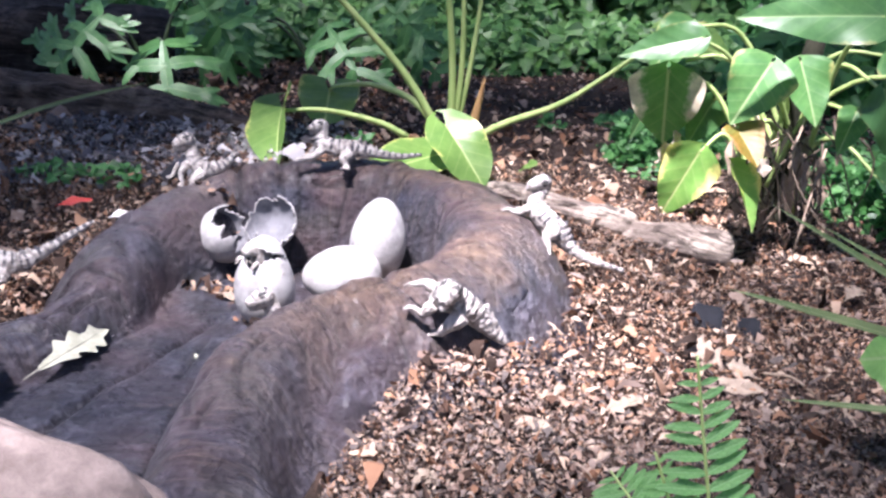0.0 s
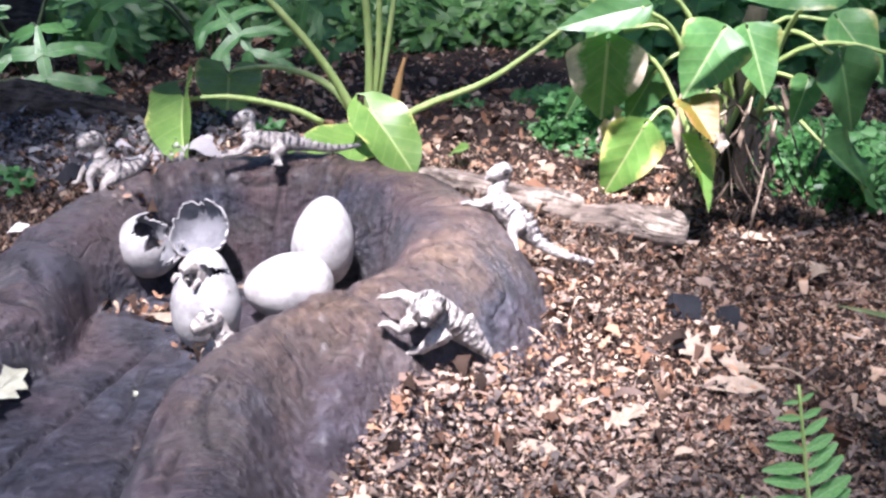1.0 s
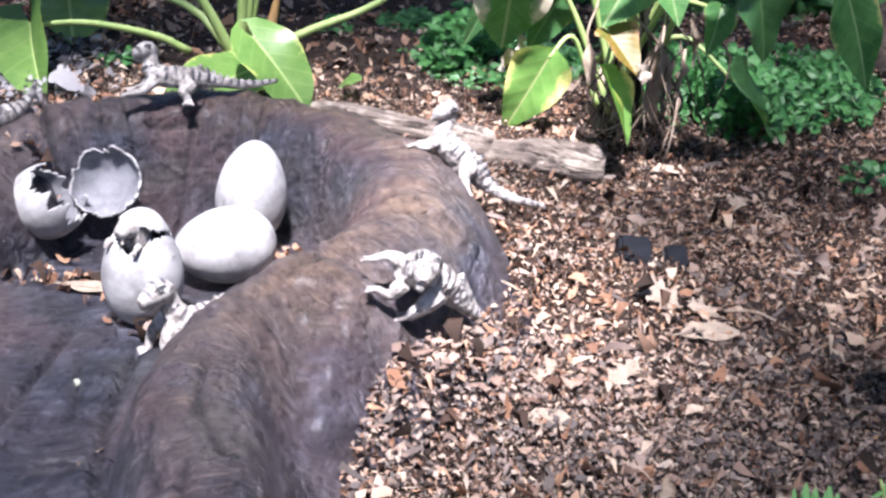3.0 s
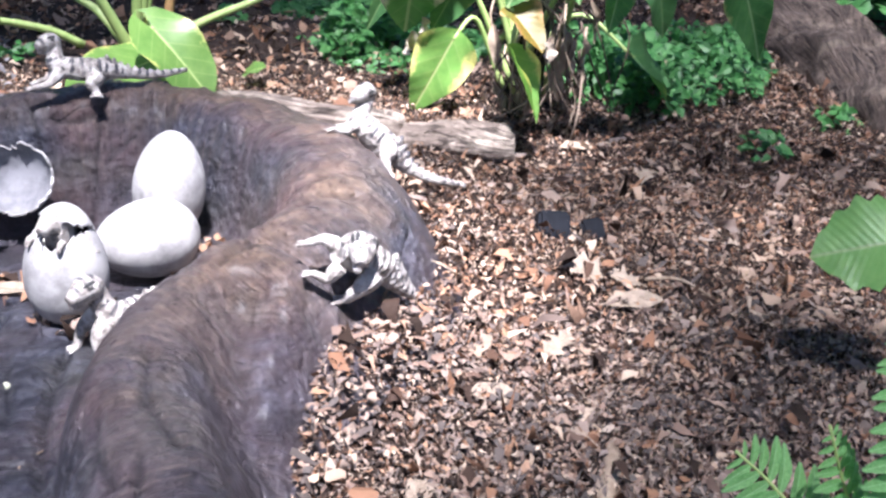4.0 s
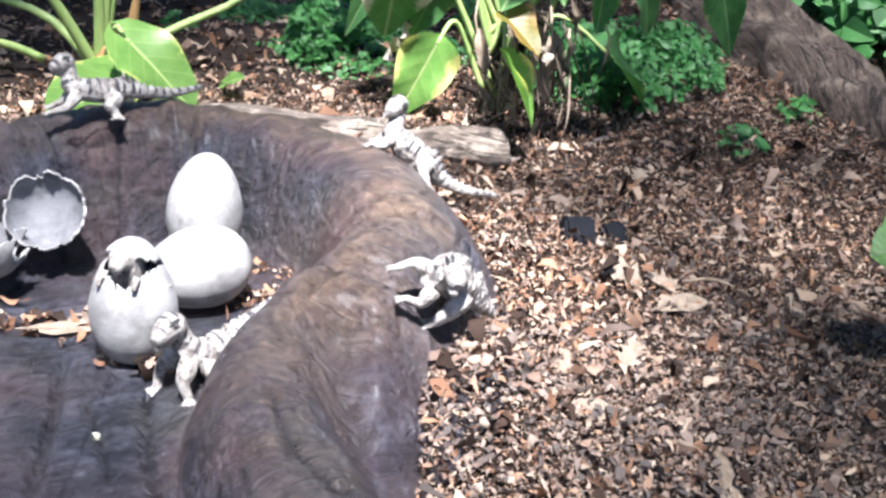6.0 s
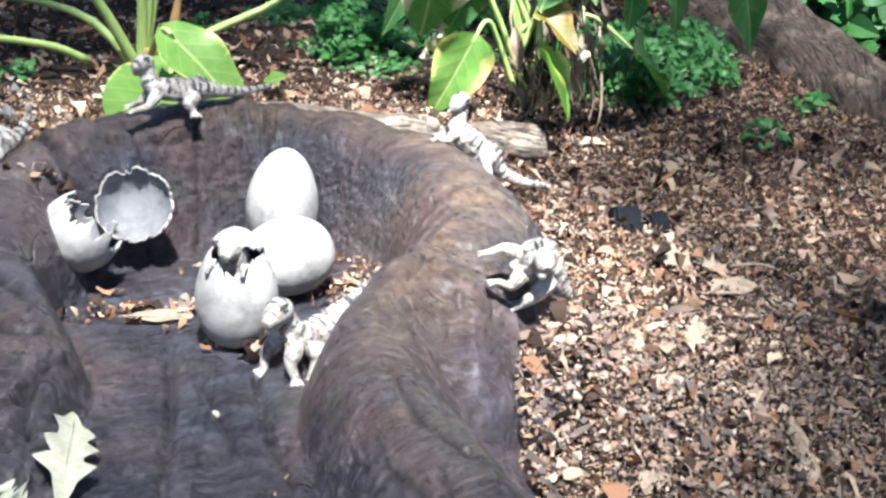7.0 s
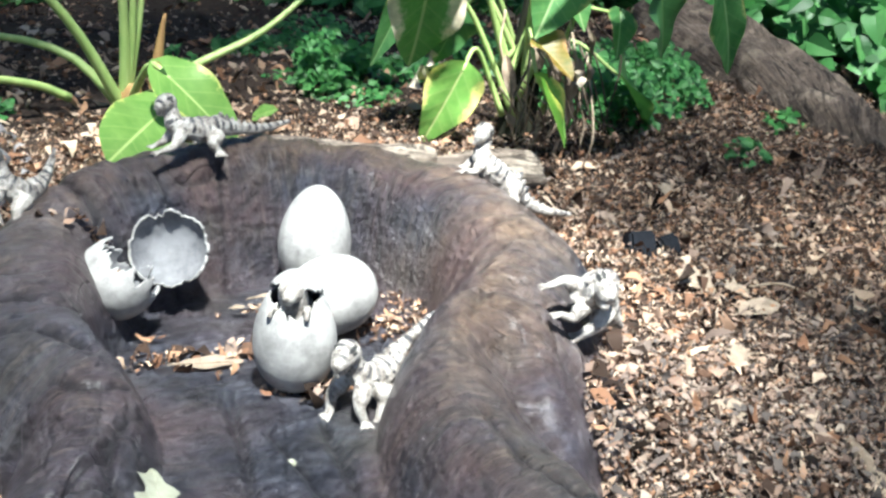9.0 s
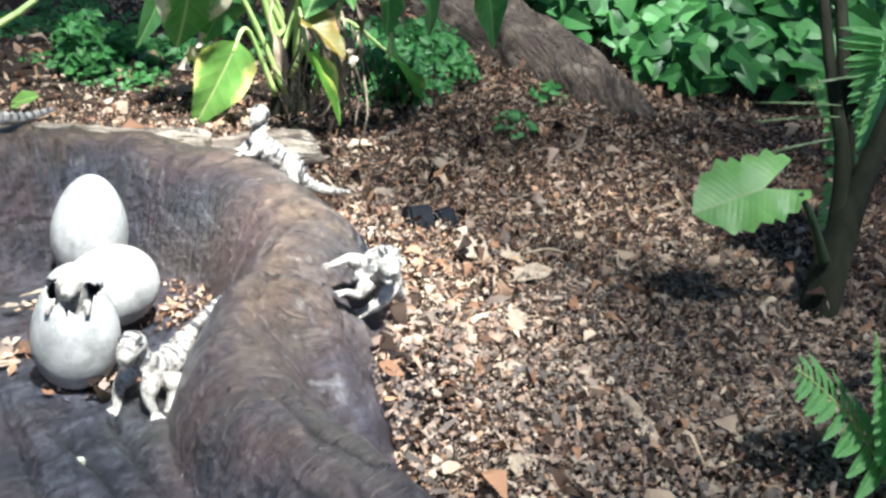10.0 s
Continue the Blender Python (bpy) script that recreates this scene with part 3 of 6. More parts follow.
def build_nest():
    step = 0.0043
    xs, ys = np.arange(-1.12, 0.56, step), np.arange(1.12, 2.86, step)
    X, Y = np.meshgrid(xs, ys)
    x, y = X.ravel(), Y.ravel()
    z, s, k, d = nest_height(x, y)
    keep = ((s < 0) & (y > 1.33) & (x > -0.95) & (x < 0.4)) | ((s >= 0) & (s < 1.42))
    arc = np.interp(k, np.arange(len(CREST)), np.concatenate([[0], np.cumsum(np.hypot(*np.diff(CREST[:, :2], axis=0).T))]))
    # folds across the ridge, lumps and long creases in the floor
    side = np.where(s < 0, 1.0, -1.0)
    fold = np.sin(arc * 46 + 2.2 * np.sin(arc * 11) + 3 * d * side) + 0.6 * np.sin(arc * 83 + 5 * np.sin(arc * 7) - 4 * d)
    high = smooth01(0.05, 0.13, z)
    z = z + 0.0034 * fold * high * (0.4 + 0.9 * smooth01(-0.2, 0.4, np.sin(arc * 5.3) * np.sin(arc * 9.1 + 1)))
    lump = np.array([noise.fractal(Vector((a * 7, b * 7, 1.7)), 1.0, 2.1, 5) for a, b in zip(x, y)])
    z = z + 0.0095 * lump * (0.55 + 0.45 * high)
    wrinkle = np.array([noise.fractal(Vector((a * 21, b * 5.5, 2.3)), 0.8, 2.1, 4) for a, b in zip(arc, d * side)])
    z = z + 0.0085 * wrinkle * smooth01(0.06, 0.12, z) * (0.35 + 0.65 * smooth01(-0.3, 0.3, lump))
    ripple = np.array([noise.fractal(Vector((a * 14, b * 26, 5.1)), 0.9, 2.0, 4) for a, b in zip(x, y)])
    z = z + 0.0026 * ripple * (1 - smooth01(0.05, 0.1, z))
    floor_lines = [([(-0.40, 2.10), (-0.46, 1.92), (-0.55, 1.70), (-0.62, 1.5)], 0.018, 0.008), ([(-0.33, 1.96), (-0.37, 1.80), (-0.385, 1.6), (-0.37, 1.42)], 0.014, 0.009),
                   ([(-0.45, 1.74), (-0.38, 1.73), (-0.30, 1.70)], 0.009, 0.007), ([(-0.52, 2.30), (-0.42, 2.28), (-0.33, 2.27)], 0.007, 0.007), ([(-0.40, 1.98), (-0.405, 1.90), (-0.41, 1.82)], 0.008, 0.006)]
    # where one fold of the rim meets the next, and the valley down the outside of the near toe
    folds = [([(-0.47, 2.56), (-0.445, 2.49), (-0.43, 2.42), (-0.435, 2.36)], 0.020, 0.010), ([(-0.69, 2.21), (-0.64, 2.18), (-0.61, 2.15), (-0.58, 2.09)], 0.016, 0.010), ([(-0.70, 2.32), (-0.65, 2.29), (-0.60, 2.24)], 0.012, 0.010),
             ([(-0.15, 2.02), (-0.09, 1.985), (-0.03, 1.93), (0.03, 1.86)], 0.022, 0.014), ([(-0.12, 1.86), (-0.155, 1.76), (-0.165, 1.64), (-0.16, 1.5)], 0.052, 0.042), ([(-0.02, 1.86), (-0.03, 1.79), (-0.02, 1.72)], 0.014, 0.018)]
    plates = [([(-0.56, 1.99), (-0.62, 1.94), (-0.63, 1.90)], 0.012, 0.0075), ([(-0.63, 1.90), (-0.68, 1.91), (-0.71, 1.91), (-0.74, 1.87)], 0.012, 0.0075), ([(-0.62, 1.94), (-0.66, 1.93), (-0.69, 1.90)], 0.010, 0.006),
              ([(-0.55, 1.99), (-0.57, 1.95), (-0.62, 1.90), (-0.66, 1.87)], 0.010, 0.007), ([(-0.66, 1.87), (-0.70, 1.86), (-0.74, 1.83)], 0.010, 0.007), ([(-0.64, 2.05), (-0.61, 2.02), (-0.57, 2.01)], 0.008, 0.006)]
    toe_lines = [([(-0.25, 1.75), (-0.27, 1.66), (-0.26, 1.59), (-0.25, 1.57)], 0.007, 0.006), ([(-0.15, 1.80), (-0.14, 1.75), (-0.15, 1.72)], 0.008, 0.007), ([(-0.29, 1.57), (-0.30, 1.53), (-0.30, 1.50)], 0.006, 0.006),
                 ([(-0.32, 1.65), (-0.33, 1.60), (-0.32, 1.54)], 0.007, 0.006), ([(-0.21, 1.79), (-0.19, 1.76), (-0.18, 1.72)], 0.007, 0.006), ([(-0.07, 1.86), (-0.04, 1.84), (-0.02, 1.82)], 0.008, 0.007)]
    wall_cracks = [([(-0.20, 2.52), (-0.22, 2.47), (-0.24, 2.42)], 0.008, 0.005), ([(0.01, 2.37), (0.0, 2.33), (-0.01, 2.31)], 0.008, 0.005), ([(-0.28, 2.50), (-0.25, 2.505), (-0.21, 2.51)], 0.007, 0.005),
                   ([(-0.15, 2.48), (-0.18, 2.475), (-0.20, 2.47)], 0.006, 0.005), ([(-0.01, 2.40), (-0.01, 2.37), (-0.01, 2.35)], 0.007, 0.005), ([(0.05, 2.36), (0.01, 2.32), (0.01, 2.29)], 0.007, 0.005),
                   ([(-0.32, 2.53), (-0.31, 2.47), (-0.33, 2.41)], 0.008, 0.005), ([(-0.08, 2.50), (-0.10, 2.45), (-0.10, 2.40)], 0.008, 0.005)]
    wrinkles = [([(0.01, 2.10), (0.05, 2.095), (0.11, 2.10)], 0.007, 0.007), ([(-0.05, 2.0), (0.03, 2.04), (0.10, 2.05)], 0.007, 0.007), ([(0.04, 2.19), (0.09, 2.20), (0.13, 2.17)], 0.006, 0.007), ([(-0.13, 1.92), (-0.07, 1.95), (-0.03, 1.92)], 0.007, 0.007),
                ([(0.2, 2.36), (0.11, 2.33), (0.05, 2.31)], 0.006, 0.007), ([(0.19, 2.25), (0.12, 2.24), (0.05, 2.24)], 0.006, 0.007), ([(-0.56, 2.30), (-0.60, 2.31), (-0.65, 2.34)], 0.007, 0.007)]
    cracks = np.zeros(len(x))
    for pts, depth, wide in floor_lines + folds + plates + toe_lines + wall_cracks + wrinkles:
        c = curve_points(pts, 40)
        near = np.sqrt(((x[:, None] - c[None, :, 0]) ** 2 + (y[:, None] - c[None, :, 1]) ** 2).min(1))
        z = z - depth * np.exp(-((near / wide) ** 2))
        # narrow grooves also get the painted shade
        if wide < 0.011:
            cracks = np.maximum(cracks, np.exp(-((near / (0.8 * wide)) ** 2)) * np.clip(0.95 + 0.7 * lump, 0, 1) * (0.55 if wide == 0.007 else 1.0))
    nx = len(xs)
    ids = -np.ones(len(x), int)
    faces = []
    kk = keep.reshape(len(ys), nx)
    full = kk[:-1, :-1] & kk[1:, :-1] & kk[:-1, 1:] & kk[1:, 1:]
    for j, i in zip(*np.nonzero(full)):
        a = j * nx + i
        faces.append((a, a + 1, a + nx + 1, a + nx))
    used = np.unique(np.array(faces).ravel())
    ids[used] = np.arange(len(used))
    faces = [tuple(ids[list(f)]) for f in faces]
    co, uvs = np.stack([x, y, z], 1)[used], np.stack([arc, d * side], 1)[used]
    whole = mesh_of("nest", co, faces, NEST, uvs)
    normals = np.empty(len(co) * 3)
    whole.vertices.foreach_get("normal", normals)
    normals = normals.reshape(-1, 3)
    bpy.data.meshes.remove(whole)
    # the floor, the ring and the two toes, which meet in the creases
    wi = np.interp(k[used], np.arange(len(CREST)), CREST[:, 3])
    region = np.where((s[used] < 0) & (d[used] > wi * 1.02), 0, np.where(k[used] < 59, 1, np.where(k[used] > 213, 2, 3)))
    quads = np.array(faces)
    which = region[quads[:, 0]]
    nest = anchor("nest", (0, 0, 0), "sculpted dark grey-brown footprint-shaped nest with folded rim", "nest sculpture")
    for r, (name, label) in enumerate((("floor_slab", "flat scratched slate-grey floor"), ("near_toe", "rounded grey toe with tan brushed top"), ("far_toe", "slate toe with cracked plates"), ("rim", "folded brown-grey rim"))):
        q = quads[which == r]
        ids = np.unique(q)
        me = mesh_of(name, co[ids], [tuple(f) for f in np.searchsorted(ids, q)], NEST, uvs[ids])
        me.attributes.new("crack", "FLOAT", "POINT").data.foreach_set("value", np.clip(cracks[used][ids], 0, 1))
        me.normals_split_custom_set_from_vertices(normals[ids])
        part(name, me, nest, label)


def fast_mesh(name, co, quads, mats):
    me = bpy.data.meshes.new(name)
    me.vertices.add(len(co))
    me.vertices.foreach_set("co", np.asarray(co, np.float32).ravel())
    n = len(quads)
    me.loops.add(n * 4)
    me.loops.foreach_set("vertex_index", np.asarray(quads, np.int32).ravel())
    me.polygons.add(n)
    me.polygons.foreach_set("loop_start", np.arange(n, dtype=np.int32) * 4)
    me.polygons.foreach_set("use_smooth", [True] * n)
    me.materials.append(mats)
    me.update(calc_edges=True)
    me.validate()
    return me


def flakes(name, x, y, z, length, mat, tilt, rng, ratio=(0.3, 0.6), curl=0.35):
    """Many small curled leaf pieces in one mesh."""
    n = len(x)
    rows = np.array([(0.0, 0.12), (0.3, 0.9), (0.62, 1.0), (1.0, 0.1)])
    t = np.array([(side * w * 0.5, u - 0.5) for u, w in rows for side in (-1, 1)])
    wid = length * rng.uniform(*ratio, n)
    lx, ly = t[None, :, 0] * wid[:, None], t[None, :, 1] * length[:, None]
    c1, c2 = rng.normal(0, curl, n), rng.normal(0, curl * 1.2, n)
    jit = rng.normal(0, 0.08, (n, 8))
    lz = (c1[:, None] * (t[None, :, 1] ** 2) * 2 + c2[:, None] * np.abs(t[None, :, 0]) + jit) * length[:, None]
    lx = lx * (1 + rng.normal(0, 0.25, (n, 8)))
    a, b, g = rng.uniform(0, 6.283, n), rng.normal(0, tilt, n), rng.normal(0, tilt, n)
    ca, sa, cb, sb, cg, sg = (f(k)[:, None] for k in (a, b, g) for f in (np.cos, np.sin))
    y1, z1 = ly * cb - lz * sb, ly * sb + lz * cb
    x2, z2 = lx * cg + z1 * sg, -lx * sg + z1 * cg
    X, Y = x2 * ca - y1 * sa, x2 * sa + y1 * ca
    co = np.stack([X + x[:, None], Y + y[:, None], z2 + z[:, None]], 2).reshape(-1, 3)
    q = np.array([(0, 1, 3, 2), (2, 3, 5, 4), (4, 5, 7, 6)])
    quads = (q[None] + 8 * np.arange(n)[:, None, None]).reshape(-1, 4)
    return fast_mesh(name, co, quads, mat)


def scatter_ground(rng, n, x0, x1, y0, y1, keep=None):
    x, y = rng.uniform(x0, x1, n), rng.uniform(y0, y1, n)
    g = ground_height(x, y)
    blend = smooth01(3.4, 4.0, y)
    g = g * (1 - blend) + blend * 0.06
    nz, s, _, _ = nest_height(x, y)
    inn = in_nest(x, y, nz, s) & (nz > g + 0.006)
    rim = np.minimum(np.minimum(x - x0, x1 - x), np.minimum(y - y0, y1 - y))
    ok = ~inn & (rng.uniform(0, 1, n) < np.clip(rim / 0.35, 0, 1) ** 0.6 + 0.02)
    if keep is not None:
        ok &= rng.uniform(0, 1, n) < keep(x, y)
    return x[ok], y[ok], g[ok]


def bare(x, y):
    """Thinner litter on the soil behind the log and at the far side."""
    return 1 - 0.5 * smooth01(2.95, 3.3, y + 0.35 * (x - 0.5)) * (1 - smooth01(1.0, 1.6, x))


def build_litter():
    rng = np.random.default_rng(5)
    x, y, g = scatter_ground(rng, 225000, -1.7, 2.6, 0.7, 3.45, bare)
    fine = np.exp(rng.normal(math.log(0.009), 0.45, len(x)))
    ob = new("leaf_litter", flakes("leaf_litter", x, y, g + rng.uniform(0, 0.014, len(x)), fine, LITTER, 0.55, rng, (0.2, 0.5), 0.6))
    tagged(ob, "thick layer of dry shredded brown leaf litter", "leaf litter", kind="stuff")
    x, y, g = scatter_ground(rng, 3600, -1.5, 2.4, 0.95, 3.3, bare)
    big = np.exp(rng.normal(math.log(0.024), 0.3, len(x)))
    ob = new("dry_leaf_layer", flakes("dry_leaf_layer", x, y, g + rng.uniform(0.008, 0.02, len(x)), big, LITTER, 0.45, rng, (0.3, 0.65), 0.9))
    tagged(ob, "loose curled tan and brown dry leaves on soil", "dry leaves", kind="stuff")
    x, y, g = scatter_ground(rng, 44000, -3.2, 4.2, 2.95, 6.8, bare)
    far = np.exp(rng.normal(math.log(0.021), 0.4, len(x)))
    ob = new("far_litter", flakes("far_litter", x, y, g + rng.uniform(0, 0.015, len(x)), far, LITTER, 0.45, rng))
    tagged(ob, "scattered dry leaves on dark soil behind the log", "dry leaves", kind="stuff")
    x, y, g = scatter_ground(rng, 4200, -1.35, -0.3, 2.85, 3.75)
    ob = new("grey_chips", flakes("grey_chips", x, y, g + rng.uniform(0.008, 0.03, len(x)), np.exp(rng.normal(math.log(0.02), 0.45, len(x))), CHIPS, 0.5, rng, (0.35, 0.8), 0.5))
    tagged(ob, "pale grey weathered bark chips beside the nest", "bark chips", kind="stuff")
    x, y, g = scatter_ground(rng, 34000, -0.3, 1.1, 0.85, 1.95)
    ob = new("grey_litter", flakes("grey_litter", x, y, g + rng.uniform(0.006, 0.017, len(x)), np.exp(rng.normal(math.log(0.010), 0.4, len(x))), LITTER_GREY, 0.5, rng, (0.25, 0.65), 0.6))
    tagged(ob, "grey leaf fragments in front of the nest", "leaf litter", kind="stuff")
    x, y, g = scatter_ground(rng, 60000, -6.0, 7.0, -4.0, 7.5, lambda x, y: np.where((x > -1.6) & (x < 2.5) & (y > 0.8) & (y < 3.4), 0.3, 1.0))
    ob = new("outer_litter", flakes("outer_litter", x, y, g + rng.uniform(0, 0.012, len(x)), np.exp(rng.normal(math.log(0.035), 0.4, len(x))), LITTER, 0.4, rng))
    tagged(ob, "sparse dry leaves over the garden bed", "dry leaves", kind="stuff")
    # splinters and stalks
    x, y, g = scatter_ground(rng, 6500, -1.3, 2.2, 1.0, 3.1, bare)
    ob = new("twig_litter", flakes("twig_litter", x, y, g + rng.uniform(0.006, 0.02, len(x)), np.exp(rng.normal(math.log(0.03), 0.4, len(x))), LITTER_GREY, 0.3, rng, (0.04, 0.1), 0.15))
    tagged(ob, "thin broken stalks and splinters in the litter", "twigs", kind="stuff")


def build_bowl_leaves():
    """Small dry leaves caught on the nest floor."""
    rng = np.random.default_rng(11)
    spots = [(-0.44, 2.235, 40, 0.035), (-0.36, 2.19, 60, 0.035), (-0.295, 2.035, 55, 0.032), (-0.10, 2.17, 50, 0.03), (-0.23, 2.32, 20, 0.03), (-0.07, 2.27, 24, 0.02), (-0.22, 2.00, 16, 0.02), (-0.47, 2.42, 16, 0.03)]
    x = np.concatenate([rng.normal(a, r, n) for a, b, n, r in spots])
    y = np.concatenate([rng.normal(b, r * 0.55, n) for a, b, n, r in spots])
    z = nest_height(x, y)[0] + 0.008
    ob = new("nest_leaf_bits", flakes("nest_leaf_bits", x, y, z, np.exp(rng.normal(math.log(0.017), 0.4, len(x))), LITTER, 0.3, rng, (0.3, 0.6), 0.6))
    tagged(ob, "small dry leaf scraps on the nest floor", "dry leaves", kind="stuff")


build_ground()
build_nest()


# ---- eggs ----
def egg_point(lat, lon, length, width):
    """A point on an egg that stands on its blunt end; lat from 0 (bottom) to pi (top)."""
    zc = -math.cos(lat)
    r = math.sin(lat) * (1 - 0.13 * zc)
    return Vector((width / 2 * r * math.cos(lon), width / 2 * r * math.sin(lon), length / 2 * zc))


def shell(length, width, lat_end, seed, n_lon=48, n_lat=22, thick=0.004, jag=0.16, lift=0.0, lift_at=0.0, teeth=0.0):
    """An eggshell open at the top with a jagged rim: outer and inner wall."""
    rng = random.Random(seed)
    lim = []
    for i in range(n_lon):
        lim.append(lat_end + teeth * (1 - abs((i * 1.07) % 6 - 3) / 1.5) + lift * math.cos(i / n_lon * 6.283 - lift_at) + jag * (noise.noise(Vector((math.cos(i / n_lon * 6.283) * 2.2, math.sin(i / n_lon * 6.283) * 2.2, seed * 3.1))) * 1.6 + rng.uniform(-0.35, 0.35)))
    verts, faces = [], []
    for wall in (0, 1):
        for j in range(n_lat + 1):
            for i in range(n_lon):
                lat = 0.02 + (lim[i] - 0.02) * j / n_lat
                p = egg_point(lat, 2 * math.pi * i / n_lon, length - 2 * thick * wall, width - 2 * thick * wall)
                verts.append(p)
    w = (n_lat + 1) * n_lon
    for j in range(n_lat):
        for i in range(n_lon):
            a, b = j * n_lon + i, j * n_lon + (i + 1) % n_lon
            faces.append((a, b, b + n_lon, a + n_lon))
            faces.append((w + a, w + a + n_lon, w + b + n_lon, w + b))
    top = n_lat * n_lon
    for i in range(n_lon):
        a, b = top + i, top + (i + 1) % n_lon
        faces.append((a, b, w + b, w + a))
    faces.append(tuple(range(n_lon))[::-1])
    faces.append(tuple(w + i for i in range(n_lon)))
    return verts, faces


def shell_mesh(name, *args, **kw):
    v, f = shell(*args, **kw)
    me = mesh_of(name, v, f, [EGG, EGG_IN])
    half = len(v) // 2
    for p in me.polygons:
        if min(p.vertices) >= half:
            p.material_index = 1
    return me


def whole_egg(place, axis, length, width, label, spin=0):
    verts, faces = [], []
    nl, nt = 40, 26
    for j in range(nt + 1):
        for i in range(nl):
            verts.append(egg_point(0.03 + (math.pi - 0.06) * j / nt, 2 * math.pi * i / nl, length, width))
    for j in range(nt):
        for i in range(nl):
            a, b = j * nl + i, j * nl + (i + 1) % nl
            faces.append((a, b, b + nl, a + nl))
    faces += [tuple(range(nl))[::-1], tuple(nt * nl + i for i in range(nl))]
    ob = new("egg", mesh_of("egg", verts, faces, EGG))
    ob.matrix_world = Matrix.Translation(place) @ Vector(axis).to_track_quat("Z", "Y").to_matrix().to_4x4() @ Matrix.Rotation(spin, 4, "Z")
    return tagged(ob, label, "egg", "eggs in the nest")


whole_egg((-0.122, 2.335, 0.128), (0.10, 0.02, 1), 0.178, 0.118, "whole pale grey speckled egg standing upright in the nest")
whole_egg((-0.182, 2.197, 0.092), (-1, 0.06, -0.10), 0.160, 0.121, "whole pale speckled egg lying on its side", 1.0)


HATCH_FRONT = radians(-132)


def hatching_egg():
    """A standing egg whose cracked cap is lifted at the front and still hangs on at the back, with a toothed rim below."""
    base = (-0.312, 2.067, 0.116)
    e = anchor("hatching_egg", base, "pale egg with a toothed crack, lifted cap and hatchling inside", "egg", "eggs in the nest")
    nl, nt, front, long, wide = 132, 84, HATCH_FRONT, 0.166, 0.113
    ahead = Vector((math.cos(front), math.sin(front), 0))
    hinge = egg_point(2.25, front + math.pi, long, wide)
    axis = Vector((0, 0, 1)).cross(ahead)
    rng = random.Random(5)
    tooth = [rng.uniform(-1, 1) for _ in range(40)]

    def jag(lon, k):
        u = (lon + math.pi) / (2 * math.pi) * 12 + 5 * k
        a = int(u) % 39
        return tooth[a] + (tooth[a + 1] - tooth[a]) * abs(2 * (u % 1) - 1)

    for name, low in (("eggshell", True), ("cap", False)):
        verts, faces = [], []
        for j in range(nt + 1):
            for i in range(nl):
                p = egg_point(0.03 + (math.pi - 0.06) * j / nt, 2 * math.pi * i / nl, long, wide)
                if not low:
                    p = hinge + Matrix.Rotation(radians(-15), 3, axis) @ (p - hinge)
                verts.append(p)
        for j in range(nt):
            lat = 0.03 + (math.pi - 0.06) * (j + 0.5) / nt
            for i in range(nl):
                lon = (2 * math.pi * (i + 0.5) / nl - front + math.pi) % (2 * math.pi) - math.pi
                open_ = 0.5 + 0.5 * math.cos(lon)
                rim = 2.32 - 0.09 * open_ + 0.15 * jag(lon, 0)
                brim = 2.22 + 0.24 * open_ + 0.11 * jag(lon, 1)
                if (low and lat > rim) or (not low and lat < brim):
                    continue
                a, b = j * nl + i, j * nl + (i + 1) % nl
                faces.append((a, b, b + nl, a + nl))
        faces.append(tuple(range(nl))[::-1] if low else tuple(nt * nl + i for i in range(nl)))
        used = sorted({i for f in faces for i in f})
        at = {v: k for k, v in enumerate(used)}
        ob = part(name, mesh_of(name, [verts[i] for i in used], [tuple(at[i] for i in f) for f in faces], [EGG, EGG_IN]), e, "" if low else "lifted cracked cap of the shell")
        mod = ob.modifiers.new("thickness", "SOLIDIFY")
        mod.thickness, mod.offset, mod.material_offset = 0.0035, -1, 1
    # the hatchling that pushes the cap up: a lumpy skull with a blunt snout, and two small claws over the rim
    verts, faces = [], []

    def add(rows, n, sides):
        v, f = tube(rows, n, sides)
        o = len(verts)
        verts.extend(p + p.normalized() * 0.0022 * noise.noise(p * 120) for p in v)
        faces.extend(tuple(i + o for i in q) for q in f)

    side = axis.normalized()
    add([(0.0, 0.0, 0.0, 0.022), (*(ahead * 0.006 + Vector((0, 0, 0.045))), 0.020), (*(ahead * 0.016 + Vector((0, 0, 0.070))), 0.019), (*(ahead * 0.034 + Vector((0, 0, 0.073))), 0.013), (*(ahead * 0.046 + Vector((0, 0, 0.068))), 0.007)], 20, 12)
    for k in (-1, 1):
        p = ahead * 0.02 + side * 0.017 * k
        add([(*(p + Vector((0, 0, 0.03))), 0.007), (*(p + ahead * 0.014 + side * 0.006 * k + Vector((0, 0, 0.052))), 0.0055), (*(p + ahead * 0.026 + side * 0.008 * k + Vector((0, 0, 0.044))), 0.003)], 10, 8)
    part("hatchling", mesh_of("hatchling", verts, faces, RESIN), e, "cream hatchling pushing its snout out of the shell")


def broken_egg():
    e = anchor("broken_egg", (-0.40, 2.345, 0.05), "broken grey-white eggshell in two open halves", "egg", "eggs in the nest")
    for name, place, axis, seed, lat, size in (("lower_shell", (-0.440, 2.352, 0.124), (0.78, -0.10, 0.60), 21, 1.8, (0.138, 0.120)), ("upper_shell", (-0.362, 2.362, 0.150), (-0.42, -0.76, 0.50), 33, 1.25, (0.120, 0.122))):
        ob = part(name, shell_mesh(name, *size, lat, seed, n_lon=96, jag=0.34), e)
        ob.matrix_local = Matrix.Translation(Vector(place) - e.location) @ Vector(axis).to_track_quat("Z", "Y").to_matrix().to_4x4()


